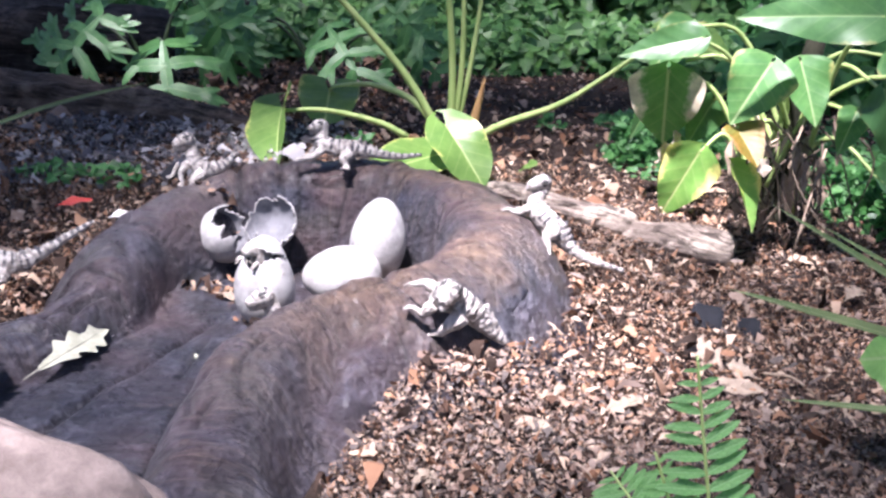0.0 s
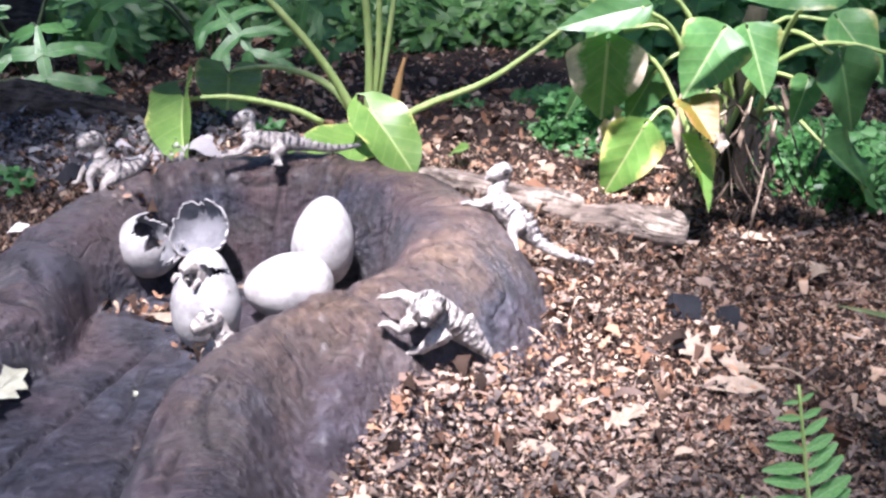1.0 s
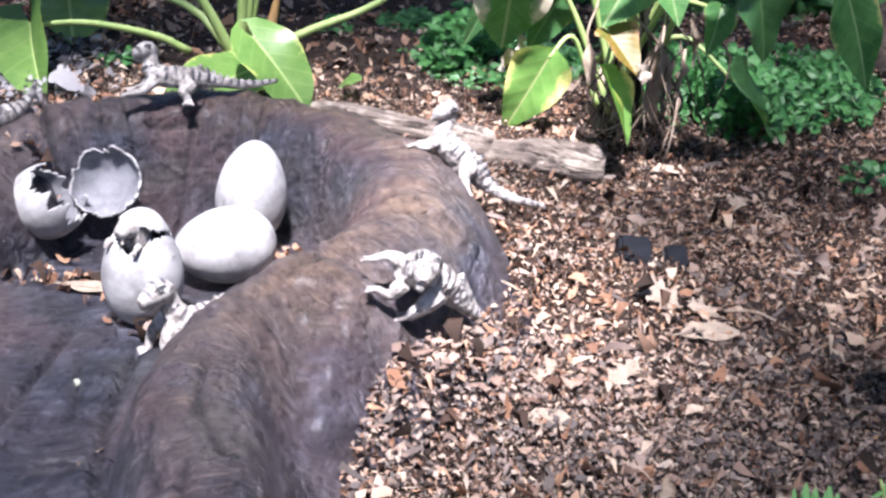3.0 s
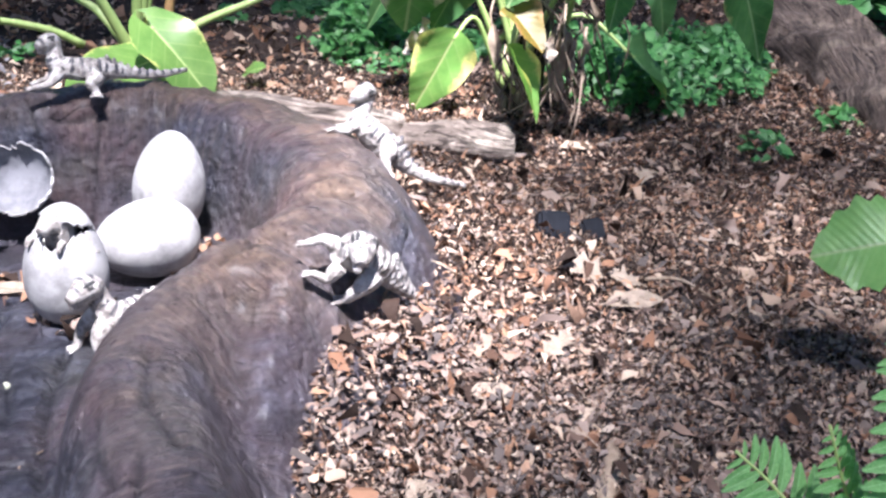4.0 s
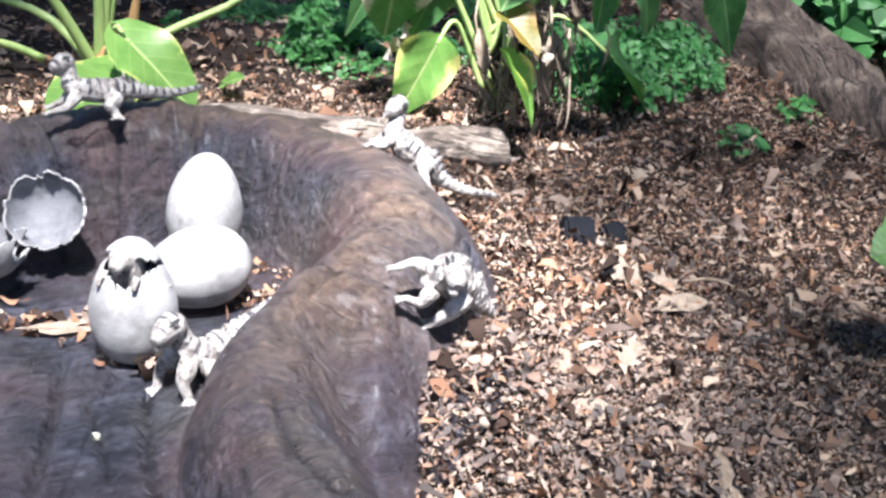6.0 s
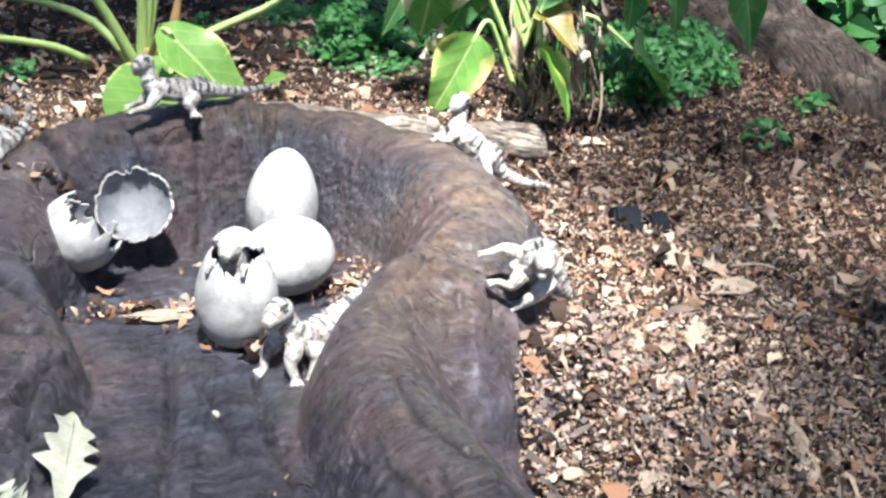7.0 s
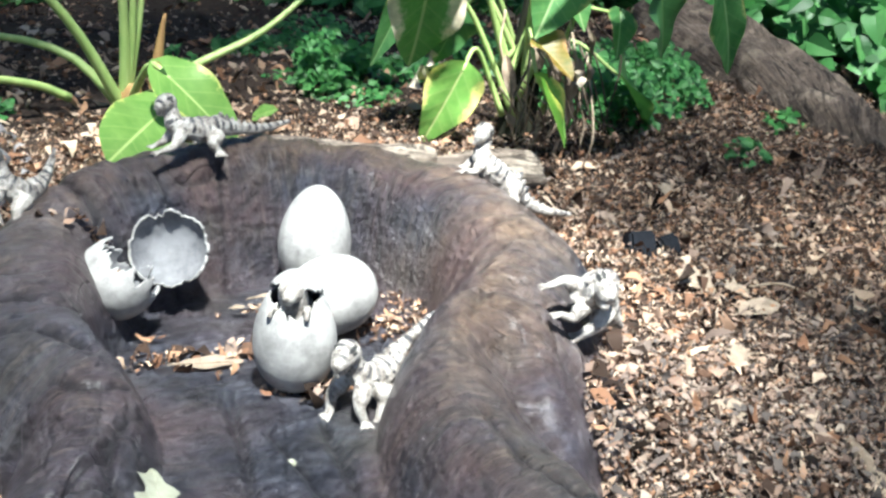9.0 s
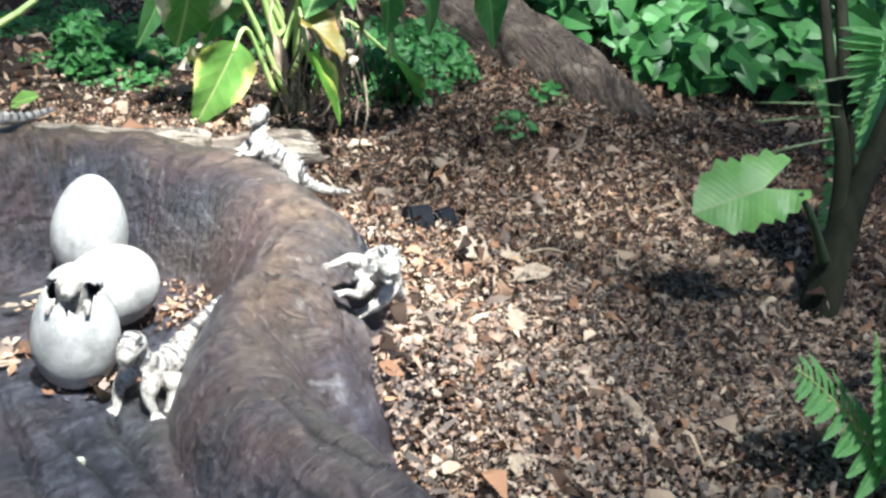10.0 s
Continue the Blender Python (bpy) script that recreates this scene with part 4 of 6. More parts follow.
hatching_egg()
broken_egg()


# ---- hatchling figurines ----
from mathutils.kdtree import KDTree


def figurine(spine, head, limbs, label, crest=(0, 0, 1), size=1.0):
    """One small striped dinosaur figurine. spine: neck to tail tip rows (x, y, z, r); head: (back of skull, snout, r); limbs: rows of three points and a radius."""
    verts, faces, along, back, eyes = [], [], [], [], []
    up = Vector(crest)

    def add(v, f, a, b, e=0.0):
        o = len(verts)
        eyes.extend([e] * len(v))
        verts.extend(v)
        faces.extend(tuple(i + o for i in q) for q in f)
        along.extend(a)
        back.extend(b)

    spine = [(x, y, z, r * 0.96) for x, y, z, r in spine]
    limbs = [(a, b, e, r * 1.08) for a, b, e, r in limbs]
    n, sd = 46, 12
    v, f = tube(spine, n, sd, flat=1.0)
    c = curve_points(spine, n)
    run = np.concatenate([[0], np.cumsum(np.linalg.norm(np.diff(c[:, :3], axis=0), axis=1))])
    bk = [max(0.0, min(1.0, 0.62 + 0.8 * ((p - Vector(c[i // sd, :3])).normalized().dot(up)))) for i, p in enumerate(v)]
    bk = [k * k for k in bk]
    for i in range(len(v)):
        v[i] += (v[i] - Vector(c[i // sd, :3])) * 0.22 * noise.noise(v[i] * 130)
    add(v, f, [run[i // sd] for i in range(len(v))], bk)
    for k in range(24, n - 3, 2):
        q = Vector(c[k, :3])
        d = Vector(c[k + 1, :3] - c[k - 1, :3]).normalized()
        top = (up - d * up.dot(d)).normalized()
        rr = c[k, 3]
        v, f = tube([(*(q + top * rr * 0.7), rr * 0.42), (*(q + top * rr * 1.15 - d * rr * 0.1), rr * 0.3), (*(q + top * rr * 1.5 - d * rr * 0.2), rr * 0.06)], 4, 6)
        add(v, f, [run[k]] * len(v), [0.9] * len(v))
    skull, snout, r = Vector(head[0]), Vector(head[1]), head[2]
    d = snout - skull
    jaw = [(*(skull - d * 0.25), r * 0.55), (*skull, r), (*(skull + d * 0.38 + up * r * 0.12), r * 0.92), (*(skull + d * 0.75), r * 0.66), (*snout, r * 0.34)]
    v, f = tube(jaw, 16, 12)
    add(v, f, [(p - skull).dot(d.normalized()) for p in v], [max(0.15, 0.75 * min(1.0, 0.35 + (p - skull).dot(up) / r)) for p in v])
    v, f = tube([(*Vector(spine[1][:3]), spine[1][3] * 0.8), (*((Vector(spine[0][:3]) + skull) / 2 - d * 0.1), r * 0.72), (*skull, r * 0.8)], 10, 10)
    add(v, f, [0.011 * (i // 10) / 3 for i in range(len(v))], [0.4] * len(v))
    low = [(*(skull - up * r * 0.5), r * 0.5), (*(skull + d * 0.5 - up * r * 0.72), r * 0.42), (*(snout - d * 0.06 - up * r * 0.62), r * 0.24)]
    v, f = tube(low, 10, 8)
    add(v, f, [0.3] * len(v), [0.0] * len(v))
    sidev = d.normalized().cross(up).normalized()
    for sg in (1, -1):
        eye = skull + d * 0.34 + up * r * 0.62 + sidev * sg * r * 0.62
        v, f = tube([(*(eye - d * 0.12), r * 0.1), (*eye, r * 0.24), (*(eye + d * 0.12), r * 0.1)], 6, 7)
        add(v, f, [0.05] * len(v), [0.0] * len(v), 1.0)
    for a, b, e, rr in limbs:
        toe = Vector(e) + (Vector(e) - Vector(b)).normalized() * 0.004
        v, f = tube([(*a, rr * 1.15), (*((Vector(a) + Vector(b)) / 2), rr * 1.2), (*b, rr * 0.8), (*e, rr * 0.55)], 12, 8)
        add(v, f, [0.02] * len(v), [0.12] * len(v))
        fwd = Vector((toe.x - a[0], toe.y - a[1], 0))
        fwd = fwd.normalized() if fwd.length > 1e-4 else Vector((0, -1, 0))
        lat = Vector((-fwd.y, fwd.x, 0))
        for k in (-1, 0, 1):
            tip = Vector(e) + fwd * rr * 1.5 + lat * k * rr * 0.85 + Vector((0, 0, -rr * 0.15))
            v, f = tube([(*e, rr * 0.42), (*((Vector(e) + tip) / 2), rr * 0.36), (*tip, rr * 0.16)], 5, 6)
            add(v, f, [0.02] * len(v), [0.0] * len(v))
    # fuse the pieces into one cast body, then carry the marks over
    tmp = new("cast", mesh_of("cast", verts, faces, RESIN))
    mod = tmp.modifiers.new("fuse", "REMESH")
    mod.mode, mod.voxel_size = "VOXEL", 0.0019
    me = bpy.data.meshes.new_from_object(tmp.evaluated_get(bpy.context.evaluated_depsgraph_get()))
    bpy.data.objects.remove(tmp)
    me.name = "hatchling_figurine"
    tree = KDTree(len(verts))
    for i, p in enumerate(verts):
        tree.insert(p, i)
    tree.balance()
    ids = [tree.find(p.co)[1] for p in me.vertices]
    for name, values in (("along", along), ("back", back), ("eye", eyes)):
        me.attributes.new(name, "FLOAT", "POINT").data.foreach_set("value", [values[i] for i in ids])
    me.polygons.foreach_set("use_smooth", [True] * len(me.polygons))
    me.materials.clear()
    me.materials.append(RESIN)
    if size != 1.0:
        hold = Vector(spine[1][:3])
        me.transform(Matrix.Translation(hold) @ Matrix.Scale(size, 4) @ Matrix.Translation(-hold))
    return tagged(new("hatchling_figurine", me), label, "dinosaur figurine", "hatchling figurines round the nest")


# on the front rim, reaching over it
figurine([(0.005, 1.858, 0.190, 0.020), (0.035, 1.868, 0.180, 0.027), (0.070, 1.880, 0.158, 0.029), (0.100, 1.888, 0.128, 0.022), (0.125, 1.892, 0.102, 0.014), (0.150, 1.895, 0.080, 0.007)],
         ((0.042, 1.848, 0.206), (0.026, 1.812, 0.186), 0.024),
         [((0.012, 1.870, 0.195), (-0.010, 1.880, 0.203), (-0.033, 1.888, 0.196), 0.010), ((0.008, 1.845, 0.172), (-0.012, 1.850, 0.152), (-0.032, 1.858, 0.160), 0.010),
          ((0.066, 1.852, 0.150), (0.035, 1.846, 0.128), (0.022, 1.862, 0.108), 0.014), ((0.082, 1.905, 0.142), (0.068, 1.925, 0.118), (0.06, 1.92, 0.096), 0.013)],
         "cream figurine with dark back bands climbing over the rim", (0.25, -0.15, 0.95), 0.88)
# upright on the outer flank
figurine([(0.212, 2.322, 0.248, 0.012), (0.200, 2.312, 0.230, 0.018), (0.212, 2.300, 0.205, 0.024), (0.240, 2.288, 0.182, 0.025), (0.275, 2.276, 0.146, 0.014), (0.32, 2.268, 0.122, 0.009), (0.385, 2.266, 0.104, 0.005)],
         ((0.218, 2.33, 0.268), (0.182, 2.306, 0.264), 0.017),
         [((0.192, 2.298, 0.222), (0.165, 2.290, 0.212), (0.142, 2.290, 0.218), 0.008), ((0.205, 2.328, 0.220), (0.180, 2.335, 0.205), (0.158, 2.34, 0.205), 0.008),
          ((0.240, 2.270, 0.185), (0.222, 2.248, 0.175), (0.226, 2.240, 0.150), 0.012), ((0.250, 2.31, 0.18), (0.24, 2.325, 0.165), (0.235, 2.32, 0.145), 0.012)],
         "cream figurine sitting up on the brown rim with tail behind", (0.5, -0.3, 0.8))
# on the back rim
figurine([(-0.272, 2.545, 0.300, 0.011), (-0.268, 2.535, 0.284, 0.017), (-0.235, 2.532, 0.275, 0.021), (-0.195, 2.54, 0.272, 0.020), (-0.15, 2.548, 0.262, 0.012), (-0.10, 2.55, 0.256, 0.008), (-0.045, 2.553, 0.262, 0.004)],
         ((-0.268, 2.558, 0.318), (-0.298, 2.538, 0.316), 0.016),
         [((-0.262, 2.52, 0.275), (-0.285, 2.508, 0.258), (-0.312, 2.502, 0.254), 0.008), ((-0.262, 2.55, 0.272), (-0.283, 2.55, 0.256), (-0.30, 2.545, 0.252), 0.008),
          ((-0.202, 2.516, 0.268), (-0.218, 2.503, 0.255), (-0.208, 2.500, 0.240), 0.011), ((-0.195, 2.562, 0.268), (-0.205, 2.575, 0.255), (-0.2, 2.575, 0.236), 0.011)],
         "cream figurine with grey bands crawling along the back rim")
# at the far left of the rim
figurine([(-0.560, 2.512, 0.260, 0.012), (-0.552, 2.510, 0.240, 0.018), (-0.535, 2.510, 0.222, 0.021), (-0.512, 2.518, 0.214, 0.018), (-0.485, 2.535, 0.226, 0.011), (-0.468, 2.548, 0.248, 0.006), (-0.46, 2.552, 0.268, 0.003)],
         ((-0.562, 2.520, 0.282), (-0.592, 2.492, 0.276), 0.018),
         [((-0.562, 2.495, 0.235), (-0.575, 2.486, 0.212), (-0.570, 2.480, 0.190), 0.008), ((-0.565, 2.52, 0.235), (-0.59, 2.515, 0.222), (-0.60, 2.505, 0.20), 0.008),
          ((-0.525, 2.492, 0.215), (-0.545, 2.478, 0.202), (-0.548, 2.470, 0.184), 0.011), ((-0.505, 2.535, 0.21), (-0.51, 2.55, 0.195), (-0.505, 2.55, 0.175), 0.010)],
         "pale figurine with raised tail looking away from the nest")
# beside the hatching egg
figurine([(-0.288, 1.972, 0.112, 0.012), (-0.272, 1.968, 0.092, 0.018), (-0.250, 1.968, 0.080, 0.022), (-0.218, 1.978, 0.088, 0.019), (-0.180, 1.992, 0.106, 0.009), (-0.130, 2.005, 0.124, 0.006), (-0.078, 2.015, 0.134, 0.003)],
         ((-0.288, 1.968, 0.130), (-0.322, 1.948, 0.120), 0.018),
         [((-0.278, 1.948, 0.085), (-0.290, 1.938, 0.060), (-0.285, 1.932, 0.040), 0.010), ((-0.28, 1.985, 0.085), (-0.305, 1.982, 0.062), (-0.312, 1.975, 0.04), 0.010),
          ((-0.245, 1.95, 0.075), (-0.25, 1.938, 0.055), (-0.262, 1.932, 0.034), 0.013), ((-0.235, 1.99, 0.075), (-0.24, 2.005, 0.055), (-0.25, 2.0, 0.036), 0.012)],
         "cream figurine standing on the nest floor beside the cracked egg")
# outside the nest, to its far side
figurine([(-0.905, 2.13, 0.130, 0.016), (-0.885, 2.14, 0.118, 0.024), (-0.85, 2.155, 0.105, 0.027), (-0.815, 2.175, 0.10, 0.021), (-0.775, 2.205, 0.118, 0.012), (-0.735, 2.235, 0.142, 0.008), (-0.694, 2.258, 0.165, 0.004)],
         ((-0.91, 2.12, 0.145), (-0.945, 2.095, 0.135), 0.019),
         [((-0.885, 2.12, 0.105), (-0.895, 2.105, 0.075), (-0.905, 2.095, 0.048), 0.010), ((-0.885, 2.165, 0.105), (-0.9, 2.175, 0.08), (-0.915, 2.17, 0.05), 0.010),
          ((-0.835, 2.14, 0.095), (-0.84, 2.12, 0.07), (-0.85, 2.115, 0.045), 0.013), ((-0.82, 2.19, 0.095), (-0.83, 2.21, 0.075), (-0.84, 2.205, 0.048), 0.013)],
         "grey-cream figurine with a long raised tail beside the nest")
# coming out of the cracked egg
figurine([(-0.300, 2.090, 0.162, 0.012), (-0.300, 2.090, 0.150, 0.016), (-0.300, 2.088, 0.130, 0.022), (-0.300, 2.085, 0.105, 0.022), (-0.300, 2.082, 0.08, 0.012)],
         ((-0.300, 2.080, 0.158), (-0.312, 2.042, 0.150), 0.020),
         [((-0.322, 2.082, 0.148), (-0.336, 2.072, 0.156), (-0.342, 2.064, 0.150), 0.005), ((-0.284, 2.066, 0.148), (-0.276, 2.050, 0.154), (-0.274, 2.042, 0.148), 0.005)],
         "small pale figurine hatching out of the cracked egg")


# ---- logs, rock, small built things ----
def log_thing(rows, name, label, mat, sides=28, n=60, flat=0.75, seed=1):
    v, f = tube(rows, n, sides, flat=flat)
    c = curve_points(rows, n)
    run = np.concatenate([[0], np.cumsum(np.linalg.norm(np.diff(c[:, :3], axis=0), axis=1))])
    uv = []
    for i, p in enumerate(v):
        k = i // sides
        d = p - Vector(c[k, :3])
        a = (i % sides) / sides * 6.283
        ridge = 0.05 * math.sin(a * 7 + seed) + 0.36 * noise.noise(Vector((run[k] * 6, math.cos(a) * 1.7 + seed, math.sin(a) * 1.7))) + 0.10 * noise.noise(Vector((run[k] * 30, math.cos(a) * 6 + seed, math.sin(a) * 6)))
        v[i] = Vector(c[k, :3]) + d * (1 + ridge)
        uv.append((run[k], min(a, 6.283 - a) * c[k, 3]))
    base = Vector(c[n // 2, :3])
    ob = new(name, mesh_of(name, [p - base for p in v], f, mat, uv))
    ob.location = base
    return tagged(ob, label, "log")


log_thing([(0.08, 3.15, 0.045, 0.022), (0.22, 3.0, 0.05, 0.034), (0.36, 2.89, 0.045, 0.040), (0.46, 2.835, 0.035, 0.042), (0.485, 2.82, 0.03, 0.030)], "weathered_log", "weathered grey-tan half-buried log behind the nest", BARK, flat=0.85, n=80)
log_thing([(0.478, 2.83, 0.01, 0.034), (0.50, 2.815, 0.012, 0.052), (0.60, 2.765, 0.01, 0.056), (0.69, 2.715, 0.0, 0.056), (0.712, 2.705, -0.002, 0.046)], "weathered_log", "short broken block of grey weathered wood", BARK, flat=0.85, n=60, seed=6)
log_thing([(-1.9, 4.05, 0.10, 0.12), (-1.4, 3.88, 0.10, 0.11), (-0.95, 3.7, 0.09, 0.09), (-0.58, 3.56, 0.07, 0.05)], "old_log", "old brown log lying under split-leaf plants", BARK_MID, seed=3)
log_thing([(1.80, 2.46, -0.04, 0.06), (1.92, 2.72, -0.02, 0.13), (2.10, 3.12, 0.0, 0.18), (2.42, 3.85, 0.03, 0.2)], "fallen_log", "brown decaying fallen log lying along the shrubs", BARK_MID, seed=5)
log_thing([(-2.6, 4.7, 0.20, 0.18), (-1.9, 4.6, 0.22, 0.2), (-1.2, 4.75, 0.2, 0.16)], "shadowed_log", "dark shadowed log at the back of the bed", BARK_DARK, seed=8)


def build_rock():
    bm = bmesh.new()
    bmesh.ops.create_icosphere(bm, subdivisions=5, radius=1)
    for v in bm.verts:
        p = v.co.copy()
        k = 1 + 0.13 * noise.fractal(p * 1.4, 1, 2, 4) + 0.03 * noise.noise(p * 9)
        v.co = Vector((p.x * 0.42 * k, p.y * 0.13 * k, p.z * 0.165 * k))
    me = bpy.data.meshes.new("rock")
    bm.to_mesh(me)
    bm.free()
    me.polygons.foreach_set("use_smooth", [True] * len(me.polygons))
    me.materials.append(ROCK)
    ob = new("rock", me)
    ob.matrix_world = pose(-0.62, 1.39, 0.012, 0, 0, -16)
    tagged(ob, "rounded brown rock in front of the nest", "rock")


build_rock()


def rounded_box(sx, sy, sz, r=0.006):
    bm = bmesh.new()
    bmesh.ops.create_cube(bm, size=1)
    for v in bm.verts:
        v.co = Vector((v.co.x * sx, v.co.y * sy, v.co.z * sz))
    bmesh.ops.bevel(bm, geom=bm.edges[:], offset=r, segments=2, affect="EDGES")
    me = bpy.data.meshes.new("box")
    bm.to_mesh(me)
    bm.free()
    return me


def build_spotlight():
    """Two black plastic pieces of a half-buried garden fitting."""
    e = anchor("garden_fitting", (0.60, 2.235, 0.0), "black plastic garden fitting half buried in litter", "garden fitting")
    for name, place, size, turn in (("housing", (-0.045, 0.0, 0.012), (0.062, 0.035, 0.07), (-28, 4, -12)), ("cover", (0.048, 0.008, -0.004), (0.044, 0.03, 0.05), (-28, -10, -12))):
        me = rounded_box(*size)
        me.materials.append(PLASTIC)
        ob = part(name, me, e)
        ob.matrix_local = pose(*place, *turn)
    me = rounded_box(0.014, 0.004, 0.011, 0.002)
    me.materials.append(WHITE)
    ob = part("white_tab", me, e, "small white tab")
    ob.matrix_local = pose(-0.05, -0.026, 0.0, -28, 4, -12)


build_spotlight()


# ---- single fallen leaves ----
def lobed(L, width, seed, tips=(0.28, 0.52, 0.76), body_share=0.46, lobe_share=0.58, lobe_half=0.1, nu=44):
    """A lobed leaf: one thin sheet with pointed lobes and rounded bays, a little cupped along the midrib."""
    rng = random.Random(seed)
    nv = 4
    verts, faces, uvs = [], [], []
    for sg in (1, -1):
        reach = [rng.uniform(0.6, 1.15) for _ in tips]
        place = [u + rng.uniform(-0.06, 0.06) for u in tips]
        ph = rng.uniform(0, 6.28)
        o = len(verts)
        for i in range(nu + 1):
            u = i / nu
            body = body_share * math.sin(math.pi * min(1, u * 0.97 + 0.03)) ** 0.6
            lobe = max(r * max(0.0, 1 - abs(u - c) / lobe_half) for r, c in zip(reach, place)) * math.sin(math.pi * (0.12 + 0.8 * u)) ** 0.5
            w = (body + lobe_share * lobe) * width / 2 if u < 0.985 else 0.0
            for j in range(nv + 1):
                x = w * j / nv
                y = u * L + 0.35 * x * min(1.0, 4 * (1 - u))
                z = (0.28 if sg > 0 else 0.05) * x - 0.10 * L * u * u + 0.16 * width * math.sin(7 * u + ph) * (2 * x / width) ** 2
                verts.append(Vector((sg * x, y, z)))
                uvs.append((u, 0.5 + sg * x / width))
        for i in range(nu):
            for j in range(nv):
                a, b = o + i * (nv + 1) + j, o + (i + 1) * (nv + 1) + j
                q = (a, a + 1, b + 1, b)
                faces.append(q if sg > 0 else q[::-1])
    return verts, faces, uvs


def fallen(base, tip, width, mat, label, kind="oak", up=(0, -0.3, 1), fold=0.2, droop=0.1, seed=1, wave=0.1, roll=0):
    L = (Vector(tip) - Vector(base)).length
    v, f, uv = lobed(L, width, seed) if kind == "oak" else blade(L, width, kind, 16, 3, fold, droop, wave, seed)
    m = aim(Vector(base), Vector(tip), up, roll)
    stalk, sf = tube([(0, -0.2 * L, 0.0, 0.0010), (0, 0.0, 0.001, 0.0014), (0, 0.85 * L, 0.001 - droop * L * 0.7, 0.0006)], 10, 5)
    verts, faces = join((v, f), (stalk, sf))
    me = mesh_of("fallen_leaf", verts, faces, mat, list(uv) + [(0.5, 0.5)] * len(stalk))
    ob = new("fallen_leaf", me)
    ob.matrix_world = m
    return tagged(ob, label, "fallen leaf", "fallen leaves")


fallen((-0.628, 1.775, 0.058), (-0.562, 1.940, 0.078), 0.072, OAK_GREEN, "pale green-white lobed oak leaf resting on the nest", up=(0.12, -0.75, 0.65), droop=0.05, seed=3)
fallen((-0.715, 1.63, 0.135), (-0.738, 1.765, 0.135), 0.10, OAK_GREEN, "pale lobed oak leaf lying on the folded nest edge", up=(0.2, -0.7, 0.7), seed=5)
fallen((-0.685, 1.64, 0.13), (-0.700, 1.75, 0.13), 0.065, OAK_GREEN, "curled pale oak leaf lying on the folded nest edge", up=(-0.2, -0.7, 0.7), seed=8)
fallen((0.545, 2.035, 0.0), (0.49, 2.085, 0.040), 0.07, OAK, "bleached cream oak leaf on the litter", up=(0, -0.6, 0.8), seed=7, fold=0.35)
fallen((0.60, 2.0, 0.0), (0.55, 2.02, 0.02), 0.045, OAK, "bleached curled oak leaf on the litter", seed=17, fold=0.4)
fallen((0.50, 1.945, 0.005), (0.60, 1.935, 0.012), 0.05, OAK, "pale tan dry leaf on the litter", "ovate", seed=9)
fallen((0.30, 1.80, 0.015), (0.37, 1.84, 0.03), 0.05, OAK, "pale tan dry leaf on the litter", seed=10)
fallen((0.15, 1.72, 0.03), (0.21, 1.70, 0.03), 0.045, OAK, "pale tan dry leaf on the litter", "ovate", seed=12)
fallen((0.93, 2.50, -0.02), (0.97, 2.54, 0.0), 0.05, OAK, "pale grey dry leaf on the litter", seed=13)
fallen((-0.395, 1.905, 0.032), (-0.42, 1.912, 0.034), 0.014, OAK_GREEN, "tiny pale leaf scrap on the nest floor", "ovate", seed=14)
fallen((-0.335, 1.79, 0.030), (-0.350, 1.825, 0.036), 0.022, OAK, "small tan leaf scrap on the nest floor", "ovate", seed=15)
fallen((-0.24, 2.325, 0.052), (-0.195, 2.29, 0.07), 0.012, OAK, "pale dry stalk scrap beside the eggs", "ovate", seed=16)
fallen((-0.28, 2.32, 0.046), (-0.262, 2.31, 0.05), 0.012, OAK, "small pale scrap on the nest floor", "ovate", seed=18)
fallen((-0.425, 2.19, 0.046), (-0.345, 2.155, 0.046), 0.028, OAK, "pale dry leaf strip on the nest floor", "ovate", seed=19, droop=0.02)
fallen((0.235, 1.985, 0.080), (0.215, 2.02, 0.088), 0.006, OAK, "thin pale straw on the rim", "ovate", seed=20)
fallen((-0.90, 2.62, 0.09), (-0.84, 2.66, 0.10), 0.04, RED, "red dry leaf on the ground", "ovate", seed=22)
fallen((-0.38, 2.75, 0.09), (-0.37, 2.77, 0.12), 0.02, RED, "red dry petal behind the nest", "ovate", seed=23)
fallen((-0.72, 2.44, 0.12), (-0.69, 2.46, 0.13), 0.03, WHITE, "small white scrap on the litter", "ovate", seed=24)


def twig(rows, label):
    v, f = tube(rows, 12, 7, wob=0.3)
    tagged(new("twig", mesh_of("twig", v, f, STRAW)), label, "twig", "twigs")


twig([(0.20, 1.47, 0.0, 0.012), (0.235, 1.51, 0.004, 0.013), (0.27, 1.56, 0.006, 0.011), (0.285, 1.585, 0.008, 0.008)], "short pale weathered stick in the litter")
twig([(0.62, 2.02, 0.0, 0.003), (0.66, 1.98, 0.012, 0.003), (0.69, 1.93, 0.0, 0.002)], "thin dry twig in the litter")
twig([(-0.41, 1.71, 0.022, 0.0015), (-0.40, 1.74, 0.024, 0.0015), (-0.375, 1.76, 0.026, 0.001)], "thin dark twig on the nest floor")


# ---- plants ----
def leaf_part(plant, base, tip, width, kind, mat, up=(0, -0.7, 0.6), fold=0.22, droop=0.12, wave=0.06, seed=0, nu=16, nv=4, label="", roll=0, name="leaf"):
    L = (Vector(tip) - Vector(base)).length
    v, f, uv = blade(L, width, kind, nu, nv, fold, droop, wave, seed)
    ob = part(name, mesh_of(name, v, f, mat, uv), plant, label)
    ob.matrix_local = Matrix.Translation(-Vector(plant.location)) @ aim(Vector(base), Vector(tip), up, roll)
    return ob


